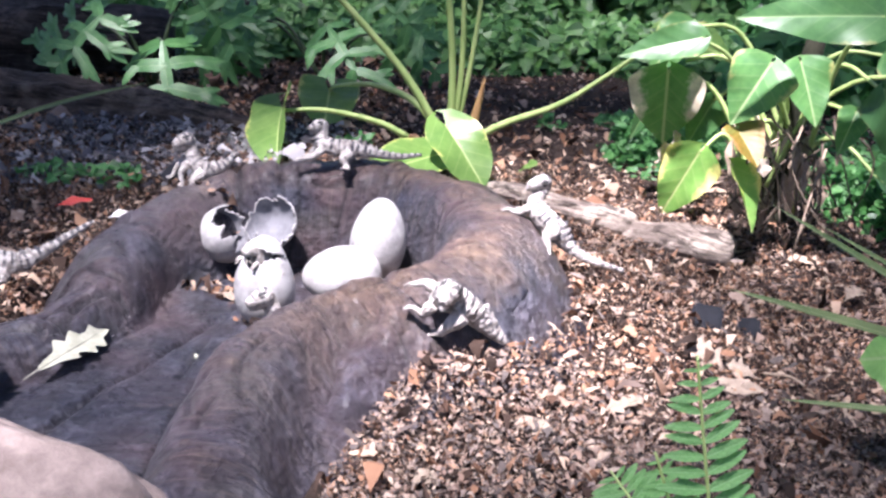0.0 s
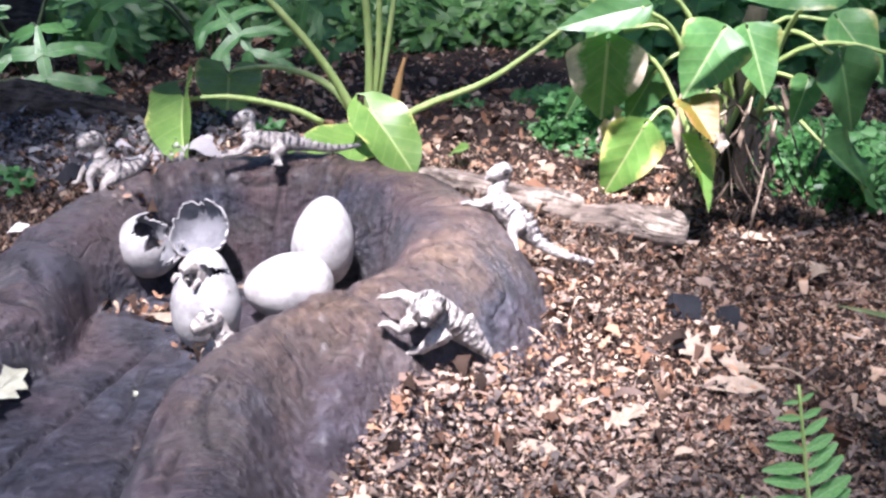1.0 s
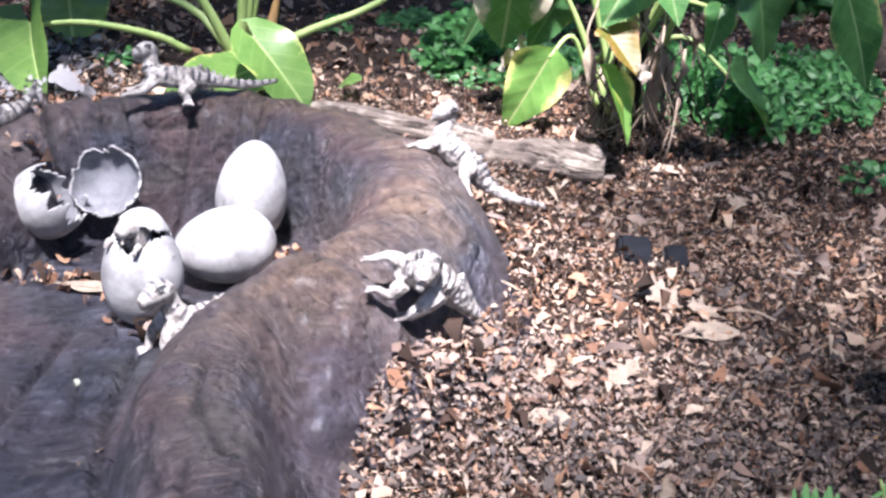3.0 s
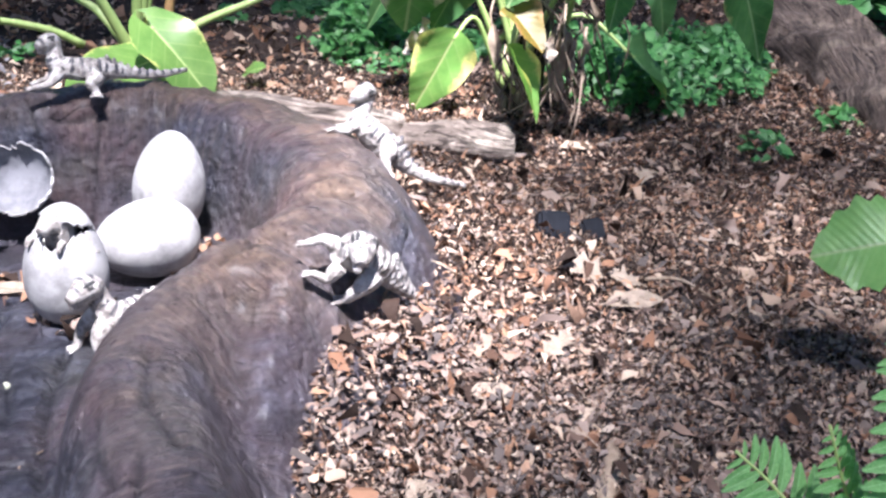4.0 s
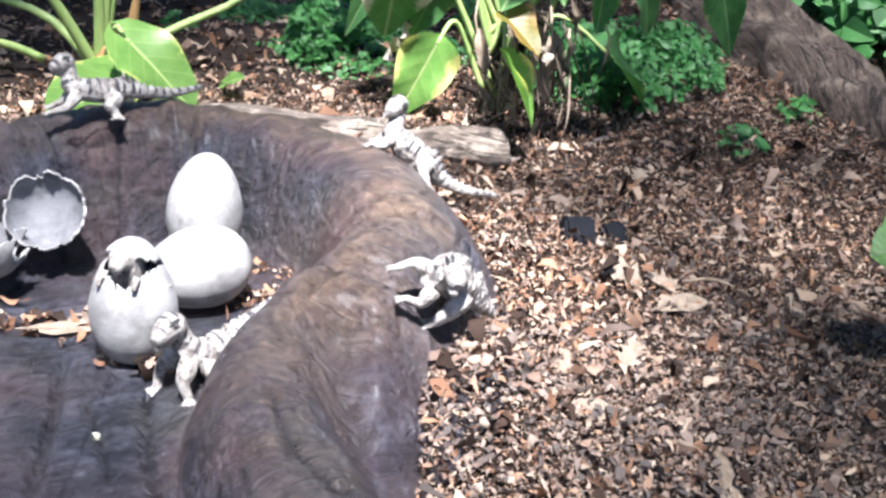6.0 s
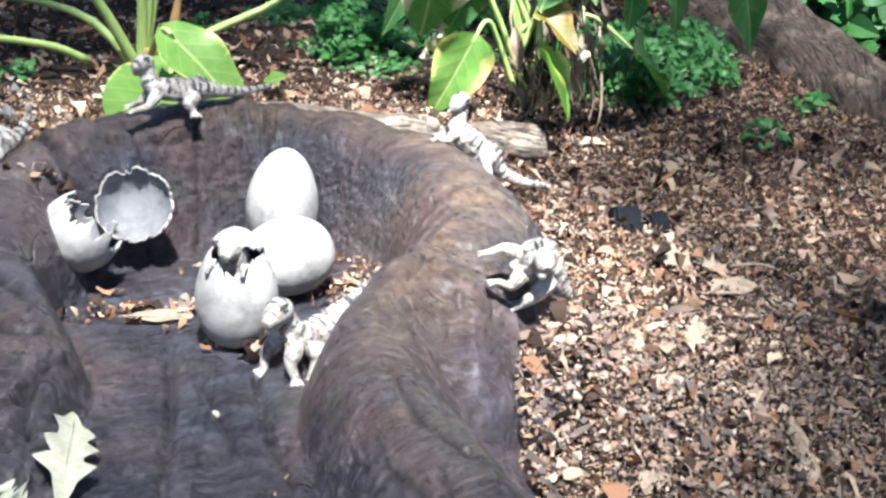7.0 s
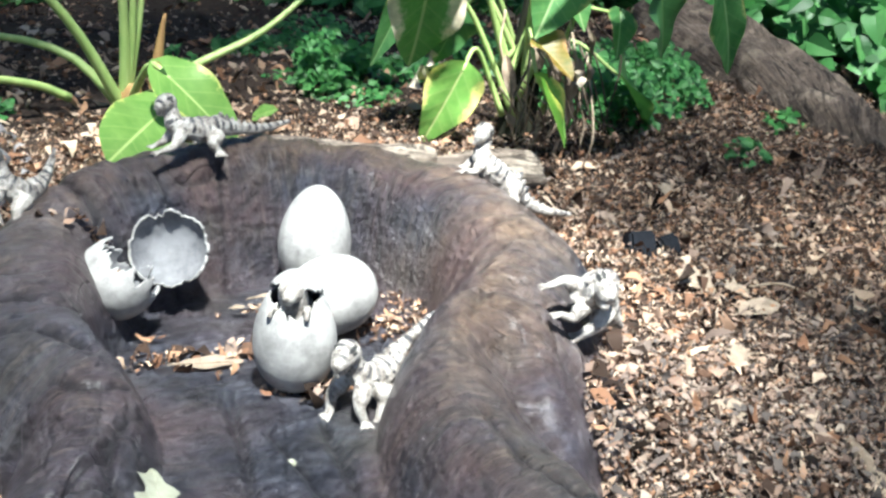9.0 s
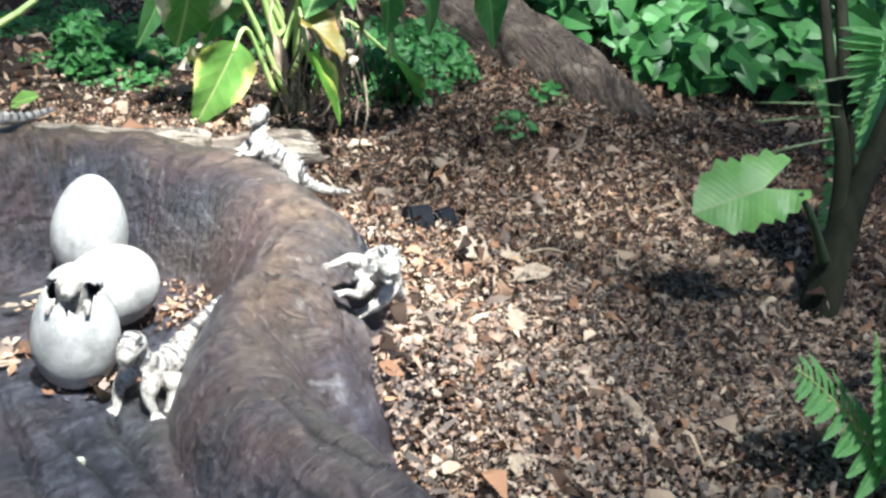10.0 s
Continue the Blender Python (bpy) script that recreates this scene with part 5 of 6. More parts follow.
def stalk_part(plant, rows, mat, name="petiole", n=14, sides=7, label=""):
    v, f = tube(rows, n, sides)
    uv = [(p.z, 0.03 * (i % sides)) for i, p in enumerate(v)]
    return part(name, mesh_of(name, [p - Vector(plant.location) for p in v], f, mat, uv), plant, label)


def elephant_ear():
    p = anchor("elephant_ear_plant", (0.0, 3.45, 0.06), "elephant ear plant with arching green stalks and drooping leaves", "plant")
    b = Vector((0.0, 3.45, 0.06))
    for mid, end, r in (((-0.16, 3.42, 0.33), (-0.52, 3.36, 0.72), 0.011), ((0.0, 3.43, 0.36), (-0.05, 3.38, 0.85), 0.011), ((0.03, 3.44, 0.34), (0.02, 3.42, 0.8), 0.009), ((0.05, 3.45, 0.3), (0.10, 3.44, 0.7), 0.008)):
        stalk_part(p, [(*b, r * 1.5), (*mid, r), (*end, r * 0.7)], STEM)
    stalk_part(p, [(*b, 0.014), (-0.10, 3.54, 0.19, 0.011), (-0.25, 3.70, 0.222, 0.009), (-0.40, 3.87, 0.185, 0.007), (-0.43, 3.90, 0.16, 0.006)], STEM)
    stalk_part(p, [(-0.13, 3.46, 0.105, 0.011), (-0.22, 3.45, 0.15, 0.010), (-0.38, 3.43, 0.185, 0.008), (-0.51, 3.41, 0.182, 0.006)], STEM)
    stalk_part(p, [(0.03, 3.43, 0.08, 0.013), (0.15, 3.40, 0.165, 0.011), (0.32, 3.37, 0.24, 0.009), (0.45, 3.36, 0.33, 0.007), (0.62, 3.36, 0.46, 0.006)], STEM)
    stalk_part(p, [(0.06, 3.42, 0.08, 0.013), (0.075, 3.42, 0.18, 0.014), (0.10, 3.42, 0.30, 0.004)], SHEATH, "sheath", label="dry yellow-brown leaf sheath")
    stalk_part(p, [(0.0, 3.44, 0.03, 0.035), (0.01, 3.44, 0.09, 0.03), (0.02, 3.44, 0.13, 0.02)], SHEATH, "crown", label="brown fibrous crown")
    leaf_part(p, (-0.51, 3.41, 0.185), (-0.50, 3.12, 0.085), 0.15, "arrow", ARUM, (-0.5, -0.6, 0.6), 0.8, 0.15, seed=1)
    leaf_part(p, (-0.43, 3.90, 0.16), (-0.42, 3.68, 0.08), 0.21, "arrow", ARUM, (0.1, -0.8, 0.5), 0.35, 0.05, seed=2)
    leaf_part(p, (-0.005, 3.16, 0.205), (0.112, 3.05, 0.07), 0.16, "heart", ARUM, (0.2, -0.7, 0.65), 0.2, 0.12, seed=3)
    stalk_part(p, [(0.01, 3.43, 0.1, 0.010), (0.0, 3.28, 0.21, 0.008), (-0.005, 3.16, 0.205, 0.005)], STEM)
    leaf_part(p, (-0.01, 3.20, 0.12), (-0.22, 2.97, 0.105), 0.16, "heart", ARUM, (0.0, -0.6, 0.8), 0.15, 0.05, seed=4)
    stalk_part(p, [(0.01, 3.43, 0.09, 0.010), (0.02, 3.3, 0.14, 0.008), (-0.01, 3.20, 0.12, 0.005)], STEM)
    leaf_part(p, (0.62, 3.36, 0.46), (0.80, 3.3, 0.42), 0.18, "heart", ARUM, (0, -0.4, 0.9), seed=6)
    leaf_part(p, (-0.52, 3.36, 0.72), (-0.75, 3.3, 0.65), 0.22, "heart", ARUM, (0, -0.4, 0.9), seed=7)
    leaf_part(p, (0.22, 3.18, 0.09), (0.25, 3.14, 0.115), 0.05, "heart", ARUM, (0, -0.5, 0.8), seed=8, name="young_leaf")


def philodendron():
    c = Vector((0.86, 2.98, 0.0))
    p = anchor("philodendron", c, "large-leaved philodendron clump with yellowing hanging leaves", "plant")
    low = [((0.662, 2.960, 0.205), (0.578, 2.995, 0.012), 0.155, PHIL_OLD, (-0.15, -0.9, 0.35), 0.2), ((0.688, 2.716, 0.228), (0.753, 2.65, 0.088), 0.085, PHIL_OLD, (0.6, -0.7, 0.3), 0.8),
           ((0.565, 2.985, 0.41), (0.578, 3.05, 0.19), 0.20, PHIL_RAGGED, (-0.2, -0.85, 0.4), 0.3), ((0.757, 2.74, 0.47), (0.672, 2.70, 0.335), 0.165, PHIL, (0.0, -0.8, 0.6), 0.3),
           ((1.0, 2.66, 0.43), (1.07, 2.668, 0.257), 0.155, PHIL_DARK, (0.1, -0.9, 0.4), 0.25), ((1.10, 2.84, 0.172), (1.365, 2.93, -0.03), 0.17, PHIL_DARK, (0.15, -0.6, 0.75), 0.3),
           ((1.235, 2.665, 0.41), (1.395, 2.70, 0.172), 0.135, PHIL, (-0.2, -0.95, 0.2), 0.15), ((0.695, 2.735, 0.315), (0.737, 2.64, 0.248), 0.105, PHIL_AMBER, (0.1, -0.7, 0.7), 0.45)]
    high = [((0.632, 2.95, 0.50), (0.429, 2.95, 0.455), 0.10, PHIL_DARK, (0, -0.85, 0.45), 0.2), ((0.956, 2.62, 0.60), (0.64, 2.60, 0.595), 0.14, PHIL_DARK, (0.1, -0.9, 0.35), 0.15),
            ((0.70, 3.03, 0.33), (0.645, 3.05, 0.20), 0.11, PHIL_DARK, (0, -0.9, 0.4), 0.3), ((0.86, 2.85, 0.46), (0.90, 2.78, 0.32), 0.13, PHIL, (0, -0.8, 0.5), 0.3),
            ((0.60, 3.08, 0.42), (0.49, 3.10, 0.20), 0.09, PHIL_DARK, (-0.2, -0.8, 0.5), 0.4), ((1.10, 2.90, 0.48), (1.2, 2.82, 0.35), 0.14, PHIL, (0.1, -0.8, 0.5), 0.25),
            ((0.98, 2.76, 0.36), (0.93, 2.70, 0.27), 0.08, PHIL, (-0.1, -0.8, 0.5), 0.4), ((0.62, 3.05, 0.52), (0.52, 3.02, 0.40), 0.13, PHIL, (-0.1, -0.8, 0.5), 0.3)]
    rng = random.Random(4)
    for i, (a, t, w, m, up, fold) in enumerate(low + high):
        leaf_part(p, a, t, w, "cordate", m, up, fold, 0.08 + 0.1 * rng.random(), 0.10, i, 20, 5)
        a = Vector(a)
        root = c + Vector((rng.uniform(-0.06, 0.08), rng.uniform(-0.04, 0.05), 0.05 + rng.uniform(0, 0.15)))
        mid = (root + a) / 2 + Vector((0, 0.03, 0.10 + 0.05 * rng.random()))
        stalk_part(p, [(*root, 0.009), (*mid, 0.0065), (*a, 0.004)], STEM)
    stalk_part(p, [(0.86, 2.98, -0.02, 0.05), (0.88, 2.98, 0.14, 0.045), (0.90, 2.98, 0.32, 0.035), (0.93, 2.98, 0.5, 0.025)], TRUNK, "stem", 14, 10, "thick scarred brown stem")
    for i in range(34):
        top = Vector((0.84 + rng.uniform(-0.09, 0.11), 2.88 + rng.uniform(-0.1, 0.06), rng.uniform(0.14, 0.36)))
        end = Vector((top.x + rng.uniform(-0.12, 0.14), top.y + rng.uniform(-0.12, 0.02), rng.uniform(0.0, 0.08)))
        mid = (top + end) / 2 + Vector((rng.uniform(-0.09, 0.09), rng.uniform(-0.08, 0.01), rng.uniform(-0.04, 0.07)))
        stalk_part(p, [(*top, 0.0034), (*mid, 0.0026), (*end, 0.0015)], STRAW_DARK if i % 3 else STRAW, "withered_stem", 9, 5)
    for a, t, w in (((0.578, 3.02, 0.215), (0.582, 3.055, 0.145), 0.055), ((0.60, 3.01, 0.25), (0.615, 3.04, 0.185), 0.04), ((0.735, 2.65, 0.262), (0.748, 2.635, 0.225), 0.04)):
        leaf_part(p, a, t, w, "ovate", PALE_DEAD, (0.3, -1, 0.2), 0.9, 0.2, 0.4, int(w * 1000), 10, 3, "papery bleached dead leaf end", name="dead_leaf")
    for i in range(14):
        top = Vector((0.84 + rng.uniform(-0.12, 0.12), 2.84 + rng.uniform(-0.08, 0.05), rng.uniform(0.12, 0.34)))
        leaf_part(p, top, top + Vector((rng.uniform(-0.03, 0.03), rng.uniform(-0.03, 0), -rng.uniform(0.06, 0.12))), 0.035, "ovate", STRAW, (rng.uniform(-1, 1), -1, 0.2), 0.6, 0.1, 0.3, i, 8, 2, name="withered_leaf")


def finger_leaf(size, seed, pairs=4):
    """A deeply cut blade: a narrow middle and pairs of blunt fingers, some of them notched."""
    rng = random.Random(seed)
    verts, faces, uvs = [], [], []

    def add(L, w, m, kind="strap"):
        v, f, uv = blade(L, w, kind, 7, 1, 0.18, 0.2, 0.05, rng.random())
        o = len(verts)
        verts.extend(m @ p for p in v)
        faces.extend(tuple(i + o for i in q) for q in f)
        uvs.extend(uv)

    add(size, size * 0.15, Matrix.Identity(4), "ovate")
    for i in range(pairs):
        u = 0.05 + 0.8 * i / (pairs - 1)
        for sg in (1, -1):
            L = size * (0.34 + 0.30 * math.sin(math.pi * (0.2 + 0.6 * u))) * rng.uniform(0.7, 1.15)
            a = sg * radians(118 - 78 * u + rng.uniform(-12, 12))
            m = Matrix.Translation((0, u * size, -0.1 * size * u * u)) @ Matrix.Rotation(-a, 4, "Z") @ Matrix.Rotation(radians(rng.uniform(-30, 10)), 4, "X")
            add(L, size * rng.uniform(0.13, 0.19), m)
            for tw in (0.55, -0.5, 0.95):
                if rng.random() < 0.75:
                    add(L * rng.uniform(0.35, 0.55), size * 0.10, m @ Matrix.Translation((0, L * rng.uniform(0.35, 0.62), -0.04 * L)) @ Matrix.Rotation(tw, 4, "Z"))
    return verts, faces, uvs


def split_leaf_plant(c, n, rng, spread, rise, size):
    p = anchor("split_leaf_plant", c, "dark green plant with deeply cut feathery leaves", "plant", "split-leaf plants")
    c = Vector(c)
    for i in range(n):
        a = -math.pi / 2 + (i / max(n - 1, 1) - 0.5) * 3.6 + rng.uniform(-0.2, 0.2)
        reach = spread * rng.uniform(0.5, 1.0)
        base = c + Vector((math.cos(a) * reach, math.sin(a) * reach * 0.6, rise * rng.uniform(0.55, 1.1)))
        tip = base + Vector((math.cos(a) * 0.7 + rng.uniform(-0.3, 0.3), math.sin(a) * 0.5, -rng.uniform(0.25, 0.9))).normalized()
        v, f, uv = finger_leaf(size * rng.uniform(0.8, 1.15), i)
        ob = part("leaf", mesh_of("leaf", v, f, SPLIT, uv), p)
        ob.matrix_local = Matrix.Translation(-c) @ aim(base, tip, (rng.uniform(-0.2, 0.2), -0.75, 0.6))
        mid = (c + base) / 2 + Vector((0, 0, 0.08))
        stalk_part(p, [(*c, 0.008), (*mid, 0.007), (*base, 0.005)], STEM_DARK, n=10, sides=6)


def frond(plant, rows, width, n, seed, mat=FERN, droop=0.2):
    """A feather-shaped frond: a stalk and pairs of pinnae, each its own piece."""
    rng = random.Random(seed)
    stalk_part(plant, [(*r, 0.0028 * (1 - 0.6 * i / len(rows))) for i, r in enumerate(rows)], STEM, "rachis", 20, 6)
    c = curve_points(rows, n + 3)
    v, f, uv = blade(1.0, 0.33, "ovate", 9, 2, 0.25, droop, 0.08, seed)
    me = mesh_of("pinna", v, f, mat, uv)
    for k in range(2, n + 2):
        u = k / (n + 2)
        d = Vector(c[k + 1] - c[k - 1]).normalized()
        out = d.cross(Vector((0.1, -0.8, 0.6))).normalized()
        L = width / 2 * (1 - u) ** 0.55 * min(1, 0.55 + u * 3)
        for sg in (1, -1):
            w = (out * sg + d * (0.32 + rng.uniform(-0.1, 0.1)) + Vector((0, 0, rng.uniform(-0.18, 0.12)))).normalized()
            ob = part("pinna", me, plant)
            k2 = L * rng.uniform(0.9, 1.1)
            ob.matrix_local = Matrix.Translation(-Vector(plant.location)) @ aim(Vector(c[k]), Vector(c[k]) + w, (0.1, -0.75, 0.65)) @ Matrix.Scale(k2, 4)


def ferns():
    p = anchor("fern", (0.37, 1.20, -0.02), "bright green sword fern with upright fronds", "fern", "ferns")
    frond(p, [(0.375, 1.19, 0.0), (0.345, 1.19, 0.13), (0.322, 1.205, 0.26), (0.306, 1.225, 0.368)], 0.175, 19, 1)
    frond(p, [(0.36, 1.20, 0.0), (0.31, 1.25, 0.09), (0.27, 1.295, 0.145), (0.243, 1.325, 0.172)], 0.185, 11, 2)
    frond(p, [(0.37, 1.20, 0.0), (0.335, 1.225, 0.1), (0.30, 1.24, 0.18), (0.278, 1.25, 0.24)], 0.13, 13, 3)
    frond(p, [(0.39, 1.19, 0.0), (0.45, 1.22, 0.09), (0.51, 1.25, 0.15), (0.57, 1.27, 0.17)], 0.12, 12, 4)
    q = anchor("fern", (1.12, 1.62, 0.0), "pale green fern frond drooping beside a trunk", "fern", "ferns")
    frond(q, [(1.12, 1.62, 0.0), (1.10, 1.63, 0.2), (1.06, 1.66, 0.33), (1.0, 1.68, 0.36)], 0.16, 18, 5)
    frond(q, [(1.12, 1.62, 0.0), (1.16, 1.62, 0.25), (1.14, 1.6, 0.42), (1.05, 1.58, 0.5)], 0.16, 18, 6)


def palm():
    """The dark-stemmed plant with strap leaves and one broad scalloped leaf."""
    c = (0.86, 1.52, -0.03)
    p = anchor("palm", c, "dark slender trunk with strap leaves and one broad leaf", "palm")
    stalk_part(p, [(0.86, 1.52, -0.06, 0.040), (0.89, 1.525, 0.02, 0.036), (0.93, 1.535, 0.09, 0.034), (1.03, 1.55, 0.19, 0.024), (1.2, 1.57, 0.36, 0.02), (1.4, 1.6, 0.7, 0.018)], TRUNK, "trunk", 18, 12)
    for s in (((0.92, 1.53, 0.06, 0.024), (1.02, 1.59, 0.23, 0.015), (1.10, 1.68, 0.38, 0.012), (1.17, 1.75, 0.50, 0.011), (1.32, 1.9, 0.78, 0.010)), ((0.95, 1.54, 0.08, 0.022), (1.07, 1.6, 0.224, 0.016), (1.17, 1.68, 0.37, 0.014), (1.26, 1.75, 0.49, 0.013), (1.42, 1.9, 0.76, 0.011))):
        stalk_part(p, s, TRUNK, "limb", 16, 9)
    for i in range(15):
        z = 0.50 - 0.02 * i
        leaf_part(p, (1.34 + 0.004 * i, 1.64, 0.42 - 0.008 * i), (0.93 + 0.016 * i, 1.60 + 0.004 * (i % 3), z - 0.004 * (i % 2)), 0.02 + 0.004 * (i % 3), "strap", FERN, (0, -0.7, 0.6), 0.3, 0.05, 0.02, i, 12, 2, name="leaflet")
    stalk_part(p, [(0.87, 1.53, 0.08, 0.012), (0.83, 1.55, 0.16, 0.008), (0.805, 1.575, 0.215, 0.005)], STEM_DARK)
    leaf_part(p, (0.775, 1.63, 0.215), (0.66, 1.70, 0.175), 0.155, "ragged", BANANA, (-0.1, -0.6, 0.8), 0.12, 0.05, 0.08, 3, 40, 4, "bright green broad scalloped leaf")
    rows = [((0.9, 1.57, 0.34), (0.78, 1.68, 0.33), 0.008), ((0.9, 1.57, 0.36), (0.79, 1.7, 0.36), 0.007), ((0.9, 1.57, 0.3), (0.80, 1.66, 0.27), 0.007), ((0.88, 1.55, 0.42), (0.80, 1.62, 0.40), 0.007)]
    for i, (a, t, w) in enumerate(rows):
        leaf_part(p, a, t, w, "strap", BLADE, (0, -0.4, 0.9), 0.3, 0.06, 0.02, i, 14, 2, name="strap_leaf")


def strap_tufts():
    p = anchor("strap_leaf_tuft", (-1.5, 3.3, 0.05), "thin pale strap leaf arching over the soil", "plant", "strap-leaf tufts")
    leaf_part(p, (-1.5, 3.3, 0.05), (-0.93, 3.2, 0.36), 0.02, "strap", BLADE, (0, -0.6, 0.8), 0.2, 0.2, 0.02, 3, 16, 2, name="strap_leaf")
    q = anchor("strap_leaf_tuft", (0.78, 1.18, -0.02), "tuft of long green strap leaves beside the fern", "plant", "strap-leaf tufts")
    stalk_part(q, [(0.78, 1.18, -0.04, 0.03), (0.78, 1.18, 0.15, 0.025), (0.77, 1.18, 0.33, 0.018)], TRUNK, "stem", 12, 10)
    for i, (a, t, w) in enumerate([((0.77, 1.19, 0.30), (0.364, 1.20, 0.555), 0.016), ((0.77, 1.17, 0.34), (0.335, 1.228, 0.456), 0.018), ((0.77, 1.18, 0.31), (0.393, 1.20, 0.345), 0.013), ((0.77, 1.20, 0.32), (0.45, 1.32, 0.50), 0.012),
                                   ((0.77, 1.17, 0.30), (0.46, 1.10, 0.28), 0.014), ((0.78, 1.17, 0.30), (1.1, 1.1, 0.5), 0.016), ((0.78, 1.19, 0.3), (0.95, 1.45, 0.5), 0.014), ((0.77, 1.18, 0.32), (0.62, 1.18, 0.62), 0.014)]):
        leaf_part(q, a, t, w, "strap", BLADE, (0, -0.4, 0.9), 0.3, 0.04, 0.02, i, 14, 2, name="strap_leaf")


def leaf_cloud(name, label, category, spots, size, mat, seed, kind="heart", face=(0, -0.6, 0.8), nu=5):
    """Many small leaves in one object; spots: rows of x, y, z."""
    rng = np.random.default_rng(seed)
    n = len(spots)
    v, f, _ = blade(1.0, {"heart": 0.85, "cordate": 0.8}.get(kind, 0.6), kind, nu, 1, 0.2, 0.2, 0.05, seed)
    t = np.array([tuple(p) for p in v])
    q = np.array(f)
    yaw = rng.uniform(0, 6.283, n)
    ny = np.array(face)[None] + rng.normal(0, 0.42, (n, 3))
    up = ny / np.linalg.norm(ny, axis=1, keepdims=True)
    ahead = np.stack([np.cos(yaw), np.sin(yaw) - 0.35, -0.25 + 0 * yaw], 1)
    x = np.cross(ahead, up)
    x /= np.linalg.norm(x, axis=1, keepdims=True)
    y = np.cross(up, x)
    s = size * np.exp(rng.normal(0, 0.25, n))
    co = (t[None, :, 0, None] * x[:, None] + t[None, :, 1, None] * y[:, None] + t[None, :, 2, None] * up[:, None]) * s[:, None, None] + spots[:, None]
    quads = (q[None] + len(t) * np.arange(n)[:, None, None]).reshape(-1, 4)
    return tagged(new(name, fast_mesh(name, co.reshape(-1, 3), quads, mat)), label, category, kind="stuff")


def mounds(rng, n, centres):
    """Leaf places over soft mounds: rows of x, y, base, rx, ry, height, share."""
    out = []
    tot = sum(c[6] for c in centres)
    for x, y, b, rx, ry, h, w in centres:
        k = int(n * w / tot)
        a, r = rng.uniform(0, 6.283, k), np.sqrt(rng.uniform(0, 1, k))
        top = np.sqrt(np.maximum(1 - r**2, 0.02)) * h
        out.append(np.stack([x + rx * r * np.cos(a), y + ry * r * np.sin(a), b + top * rng.uniform(0.25, 1.0, k) ** 0.6], 1))
    return np.concatenate(out)


def build_greenery():
    rng = np.random.default_rng(3)
    cs = []
    for i in range(64):
        x = -1.5 + 4.6 * rng.uniform()
        y = 5.0 + 1.9 * rng.uniform() ** 1.3 + 0.25 * math.sin(x * 2.3) - 0.25 * max(0, x - 0.3)
        cs.append((x, y, 0.04, 0.28, 0.22, 0.12 + 0.13 * (y - 4.7) + 0.1 * rng.uniform(), 1.0))
    leaf_cloud("ground_cover", "low bright green small-leaved ground cover", "ground cover", mounds(rng, 10500, cs), 0.062, COVER, 4, "cordate", (0, -0.6, 0.8), 5)
    cs = [(0.6 + 0.9 * rng.uniform(), 3.35 + 0.9 * rng.uniform(), 0.03, 0.14, 0.12, 0.05 + 0.08 * rng.uniform(), 1.0) for i in range(20)]
    cs += [(1.12 + 0.62 * rng.uniform(), 2.95 + 0.5 * rng.uniform(), 0.0, 0.13, 0.13, 0.15, 1.2) for i in range(16)]
    cs += [(0.52 + 0.26 * rng.uniform(), 3.38 + 0.25 * rng.uniform(), 0.04, 0.07, 0.06, 0.16, 0.8) for i in range(5)]
    cs += [(1.34, 2.6, -0.02, 0.07, 0.05, 0.07, 0.3), (1.7, 2.75, -0.02, 0.08, 0.06, 0.07, 0.3), (-1.05, 2.95, 0.06, 0.12, 0.08, 0.06, 0.4), (-0.85, 2.9, 0.08, 0.08, 0.05, 0.05, 0.3), (0.35, 3.9, 0.06, 0.05, 0.05, 0.05, 0.15), (-0.3, 3.5, 0.06, 0.06, 0.05, 0.05, 0.15)]
    leaf_cloud("weeds", "small ferny green weeds on the soil", "weeds", mounds(rng, 5200, cs), 0.026, SHRUB, 6, "cordate")
    cs = []
    for i in range(46):
        u = rng.uniform()
        cs.append((2.22 + 1.5 * rng.uniform() ** 0.8 + 0.35 * u, 1.85 + 2.7 * u, 0.0, 0.26, 0.24, 0.22 + 0.5 * rng.uniform(), 1.0))
    for i in range(26):
        cs.append((1.2 + 2.2 * rng.uniform(), 4.2 + 1.3 * rng.uniform(), 0.05, 0.25, 0.25, 0.3 + 0.35 * rng.uniform(), 1.0))
    leaf_cloud("shrub_bank", "dense bank of pointed bright green shrub leaves", "shrubs", mounds(rng, 11500, cs), 0.082, SHRUB, 7, "cordate", (-0.6, -0.5, 0.6), 6)
    cs = [(-2.2 + 5.5 * rng.uniform(), 6.2 + 2.5 * rng.uniform(), 0.05, 0.45, 0.4, 0.7 + 0.9 * rng.uniform(), 1.0) for i in range(60)]
    leaf_cloud("back_hedge", "dark green leafy hedge at the back", "hedge", mounds(rng, 8000, cs), 0.1, COVER, 9)


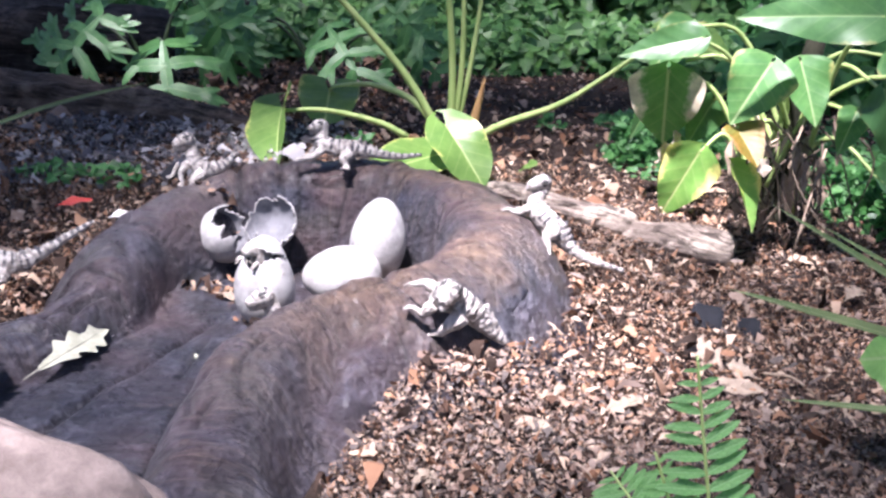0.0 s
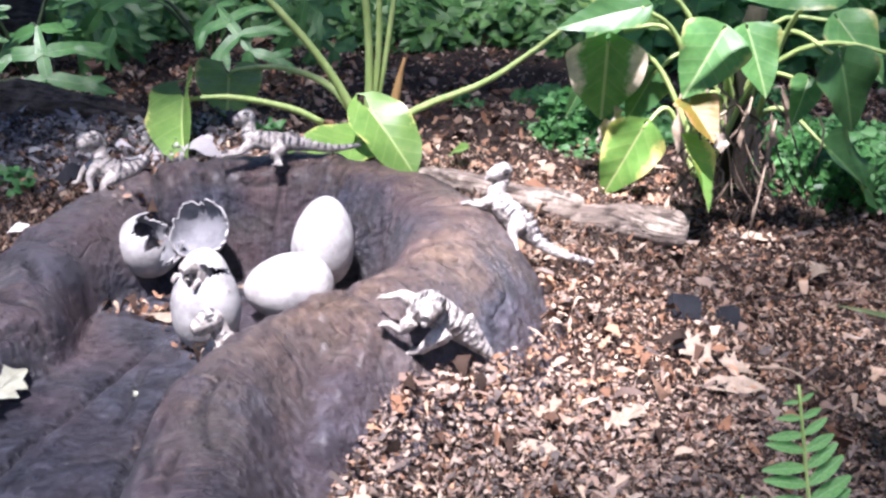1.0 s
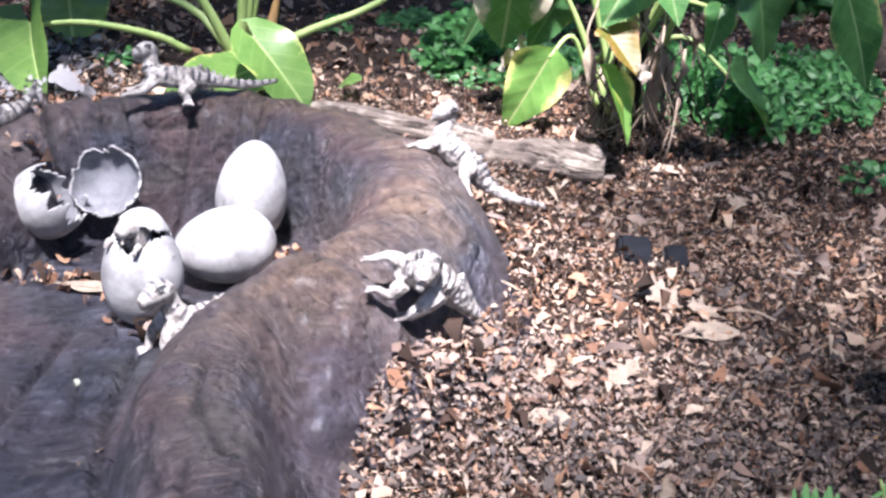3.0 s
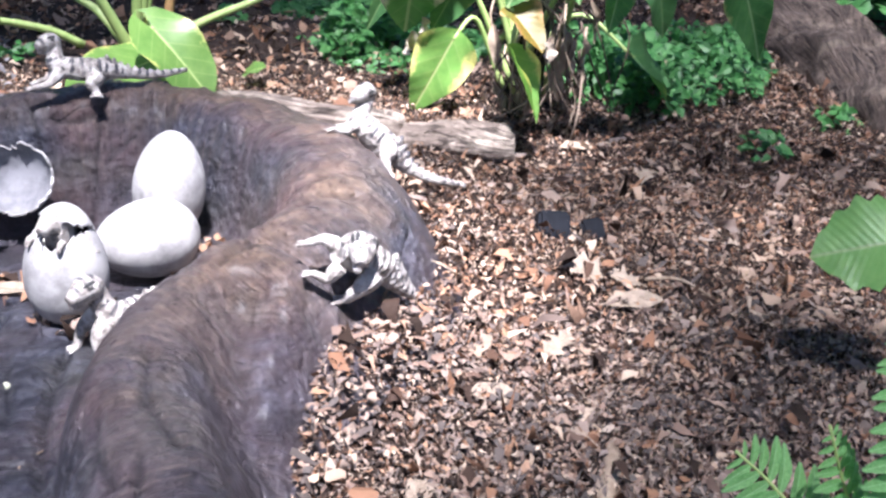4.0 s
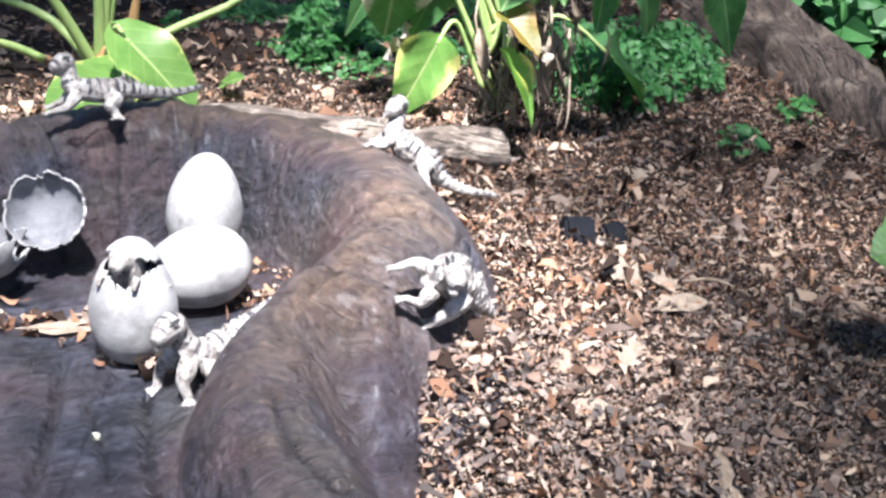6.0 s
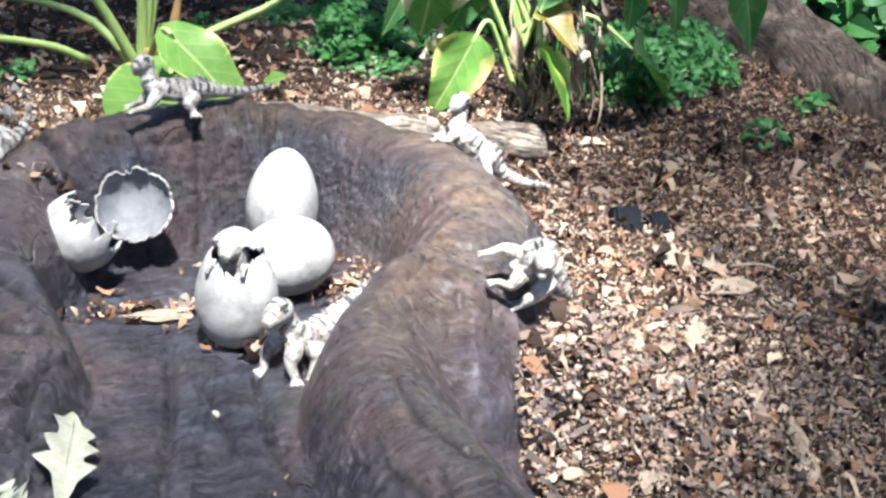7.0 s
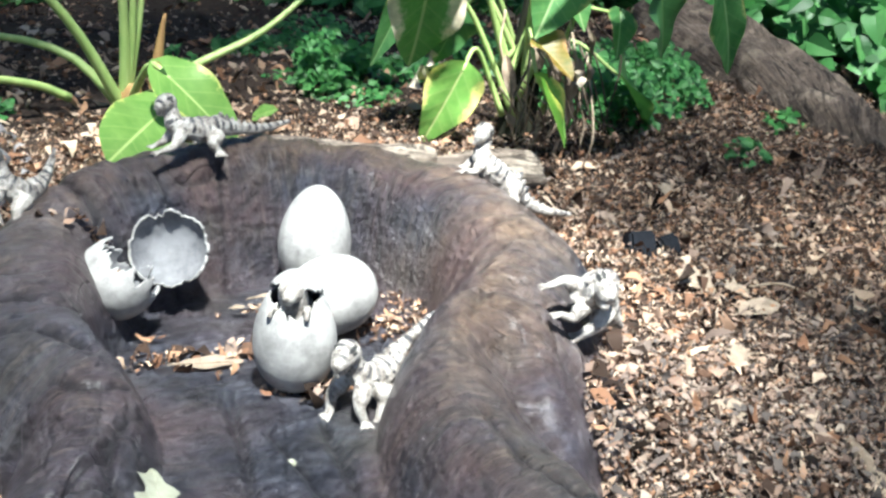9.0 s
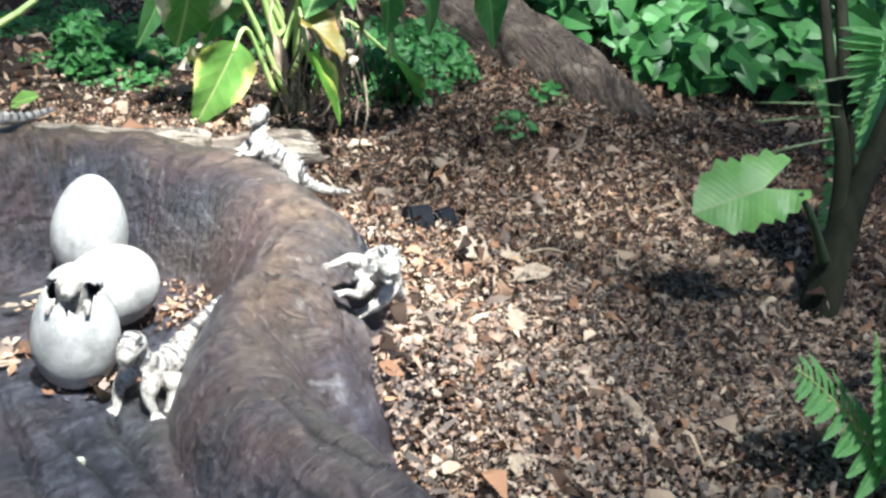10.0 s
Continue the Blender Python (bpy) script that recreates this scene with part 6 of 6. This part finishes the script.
def build_tree():
    """An unseen tree added to shade the bed, with a gap above the nest."""
    rng = np.random.default_rng(21)
    tr = anchor("unseen_shade_tree", (-3.2, -1.6, 0.0), "tall unseen tree added for shade, with a broken leafy crown", "tree")
    stalk_part(tr, [(-3.2, -1.6, -0.1, 0.24), (-3.15, -1.5, 1.6, 0.19), (-3.0, -1.2, 3.6, 0.16), (-2.9, -1.0, 6.6, 0.1)], BARK_DARK, "trunk", 18, 14)
    for end in ((-2.6, 1.6, 7.4), (-3.4, 4.2, 7.8), (-1.2, -1.8, 7.2), (-4.4, 2.0, 7.6), (1.6, -2.2, 7.4)):
        e = Vector(end)
        s = Vector((-3.0, -1.2, 4.4))
        stalk_part(tr, [(*s, 0.10), (*((s + e) / 2 + Vector((0, 0, 0.4))), 0.06), (*e, 0.02)], BARK_DARK, "limb", 14, 8)
    n, m = 135000, 60000
    gx = np.concatenate([rng.uniform(-3.6, 3.8, n), rng.normal(0.5, 3.2, m)])
    gy = np.concatenate([rng.uniform(0.3, 9.2, n), rng.normal(2.5, 2.8, m)])
    h = rng.uniform(6.8, 8.6, n + m)

    def gap(x, y, rx, ry):
        return np.exp(-(((gx - x) / rx) ** 2 + ((gy - y) / ry) ** 2) ** 2.5)

    # crown openings, each placed to let sun onto a chosen spot
    open_ = np.maximum.reduce([0.8 * gap(-0.55, 2.55, 0.45, 0.35), 1.0 * gap(0.28, 2.14, 0.40, 0.54), 0.9 * gap(-0.1, 2.25, 0.55, 0.48), 0.85 * gap(-0.72, 2.0, 0.42, 0.42), 0.92 * gap(-0.08, 1.74, 0.28, 0.3), 0.6 * gap(1.35, 2.0, 0.45, 0.4), 0.6 * gap(1.9, 2.9, 0.7, 0.6), 0.45 * gap(0.36, 1.48, 0.32, 0.22), 0.7 * gap(0.4, 3.3, 0.55, 0.4), 1.0 * gap(0.66, 3.0, 0.55, 0.4), 0.8 * gap(0.6, 3.6, 0.4, 0.3), 0.9 * gap(-0.1, 3.25, 0.75, 0.35), 0.75 * gap(2.6, 3.2, 0.8, 1.1), 0.5 * gap(0.6, 5.6, 1.8, 0.8), 0.95 * gap(-1.03, 4.18, 0.26, 0.22), 0.8 * gap(-0.42, 4.45, 0.25, 0.2), 0.68 * gap(1.08, 1.95, 0.39, 0.3), 0.7 * gap(0.75, 1.45, 0.28, 0.2), 1.0 * gap(-0.62, 1.42, 0.38, 0.24), 0.85 * gap(-0.22, 1.58, 0.24, 0.24), 0.8 * gap(1.15, 3.3, 0.5, 0.35), 0.7 * gap(0.95, 2.25, 0.45, 0.4), 1.0 * gap(0.36, 1.30, 0.17, 0.12)])
    clump = np.array([noise.noise(Vector((a * 2.3, b * 2.3, 0.5))) + 0.6 * noise.noise(Vector((a * 6.1, b * 6.1, 4.5))) for a, b in zip(gx, gy)])
    # denser crown where the ground below is to stay dark
    shut = np.maximum.reduce([1.5 * gap(-1.75, 4.5, 0.75, 1.0), 1.0 * gap(-0.8, 5.0, 0.9, 0.4), 0.3 * gap(0.3, 4.0, 0.9, 0.5), 0.42 * gap(0.78, 1.78, 0.34, 0.23), 1.0 * gap(-1.3, 3.8, 0.7, 0.35)])
    dens = np.clip(0.72 + 0.4 * clump + 0.45 * shut, 0, 1) * (1 - open_) * np.clip(np.minimum(np.minimum(gx + 3.6, 3.8 - gx), np.minimum(gy - 0.3, 9.2 - gy)) / 0.8 + 0.25, 0.25, 1)
    ok = rng.uniform(0, 1, n + m) < dens
    spots = np.stack([gx, gy, 0 * gx], 1)[ok] + np.array(SUN_FROM)[None] * (h[ok] / SUN_FROM.z)[:, None]
    ob = leaf_cloud("crown", "", "", spots, 0.075, CANOPY, 12, "ovate", (0, 0, 1), 2)
    del ob["kind"]
    ob.parent = tr
    ob.matrix_parent_inverse = Matrix.Translation(-Vector(tr.location))


elephant_ear()
philodendron()
srng = random.Random(8)
split_leaf_plant((-1.12, 4.15, 0.1), 4, srng, 0.26, 0.34, 0.30)
split_leaf_plant((-0.55, 4.6, 0.08), 5, srng, 0.35, 0.32, 0.28)
split_leaf_plant((-1.75, 4.9, 0.1), 4, srng, 0.4, 0.5, 0.3)
ferns()
palm()
strap_tufts()
build_greenery()
build_tree()
build_bowl_leaves()


def loose_leaves():
    """Whole dry leaves that lie singly on the litter."""
    rng = random.Random(31)
    kinds = []
    for k in range(10):
        v, f, uv = lobed(0.05, 0.038, k) if k % 3 == 0 else blade(0.045, 0.022 + 0.003 * (k % 4), "ovate", 9, 2, rng.uniform(0.2, 0.8), rng.uniform(-0.3, 0.5), 0.15, k)
        kinds.append([mesh_of("dry_leaf", v, f, m, uv) for m in (TAN, RUSSET, OAK)])
    n = 0
    while n < 150:
        x, y = rng.uniform(-0.1, 1.7), rng.uniform(1.35, 2.85)
        g = float(ground_height(x, y))
        z, s, _, _ = nest_height([x], [y])
        if in_nest(np.array([x]), np.array([y]), z, s)[0] and z[0] > g - 0.01:
            continue
        ob = new("dry_leaf", rng.choice(kinds)[rng.choice((0, 0, 0, 1, 1, 1, 2))])
        ob.matrix_world = pose(x, y, g + 0.014, rng.gauss(0, 12), rng.gauss(0, 12), rng.uniform(0, 360)) @ Matrix.Scale(rng.uniform(0.5, 0.9), 4)
        tagged(ob, "curled dry brown leaf lying on the litter", "dry leaf", "single dry leaves on the litter")
        n += 1


loose_leaves()
build_litter()
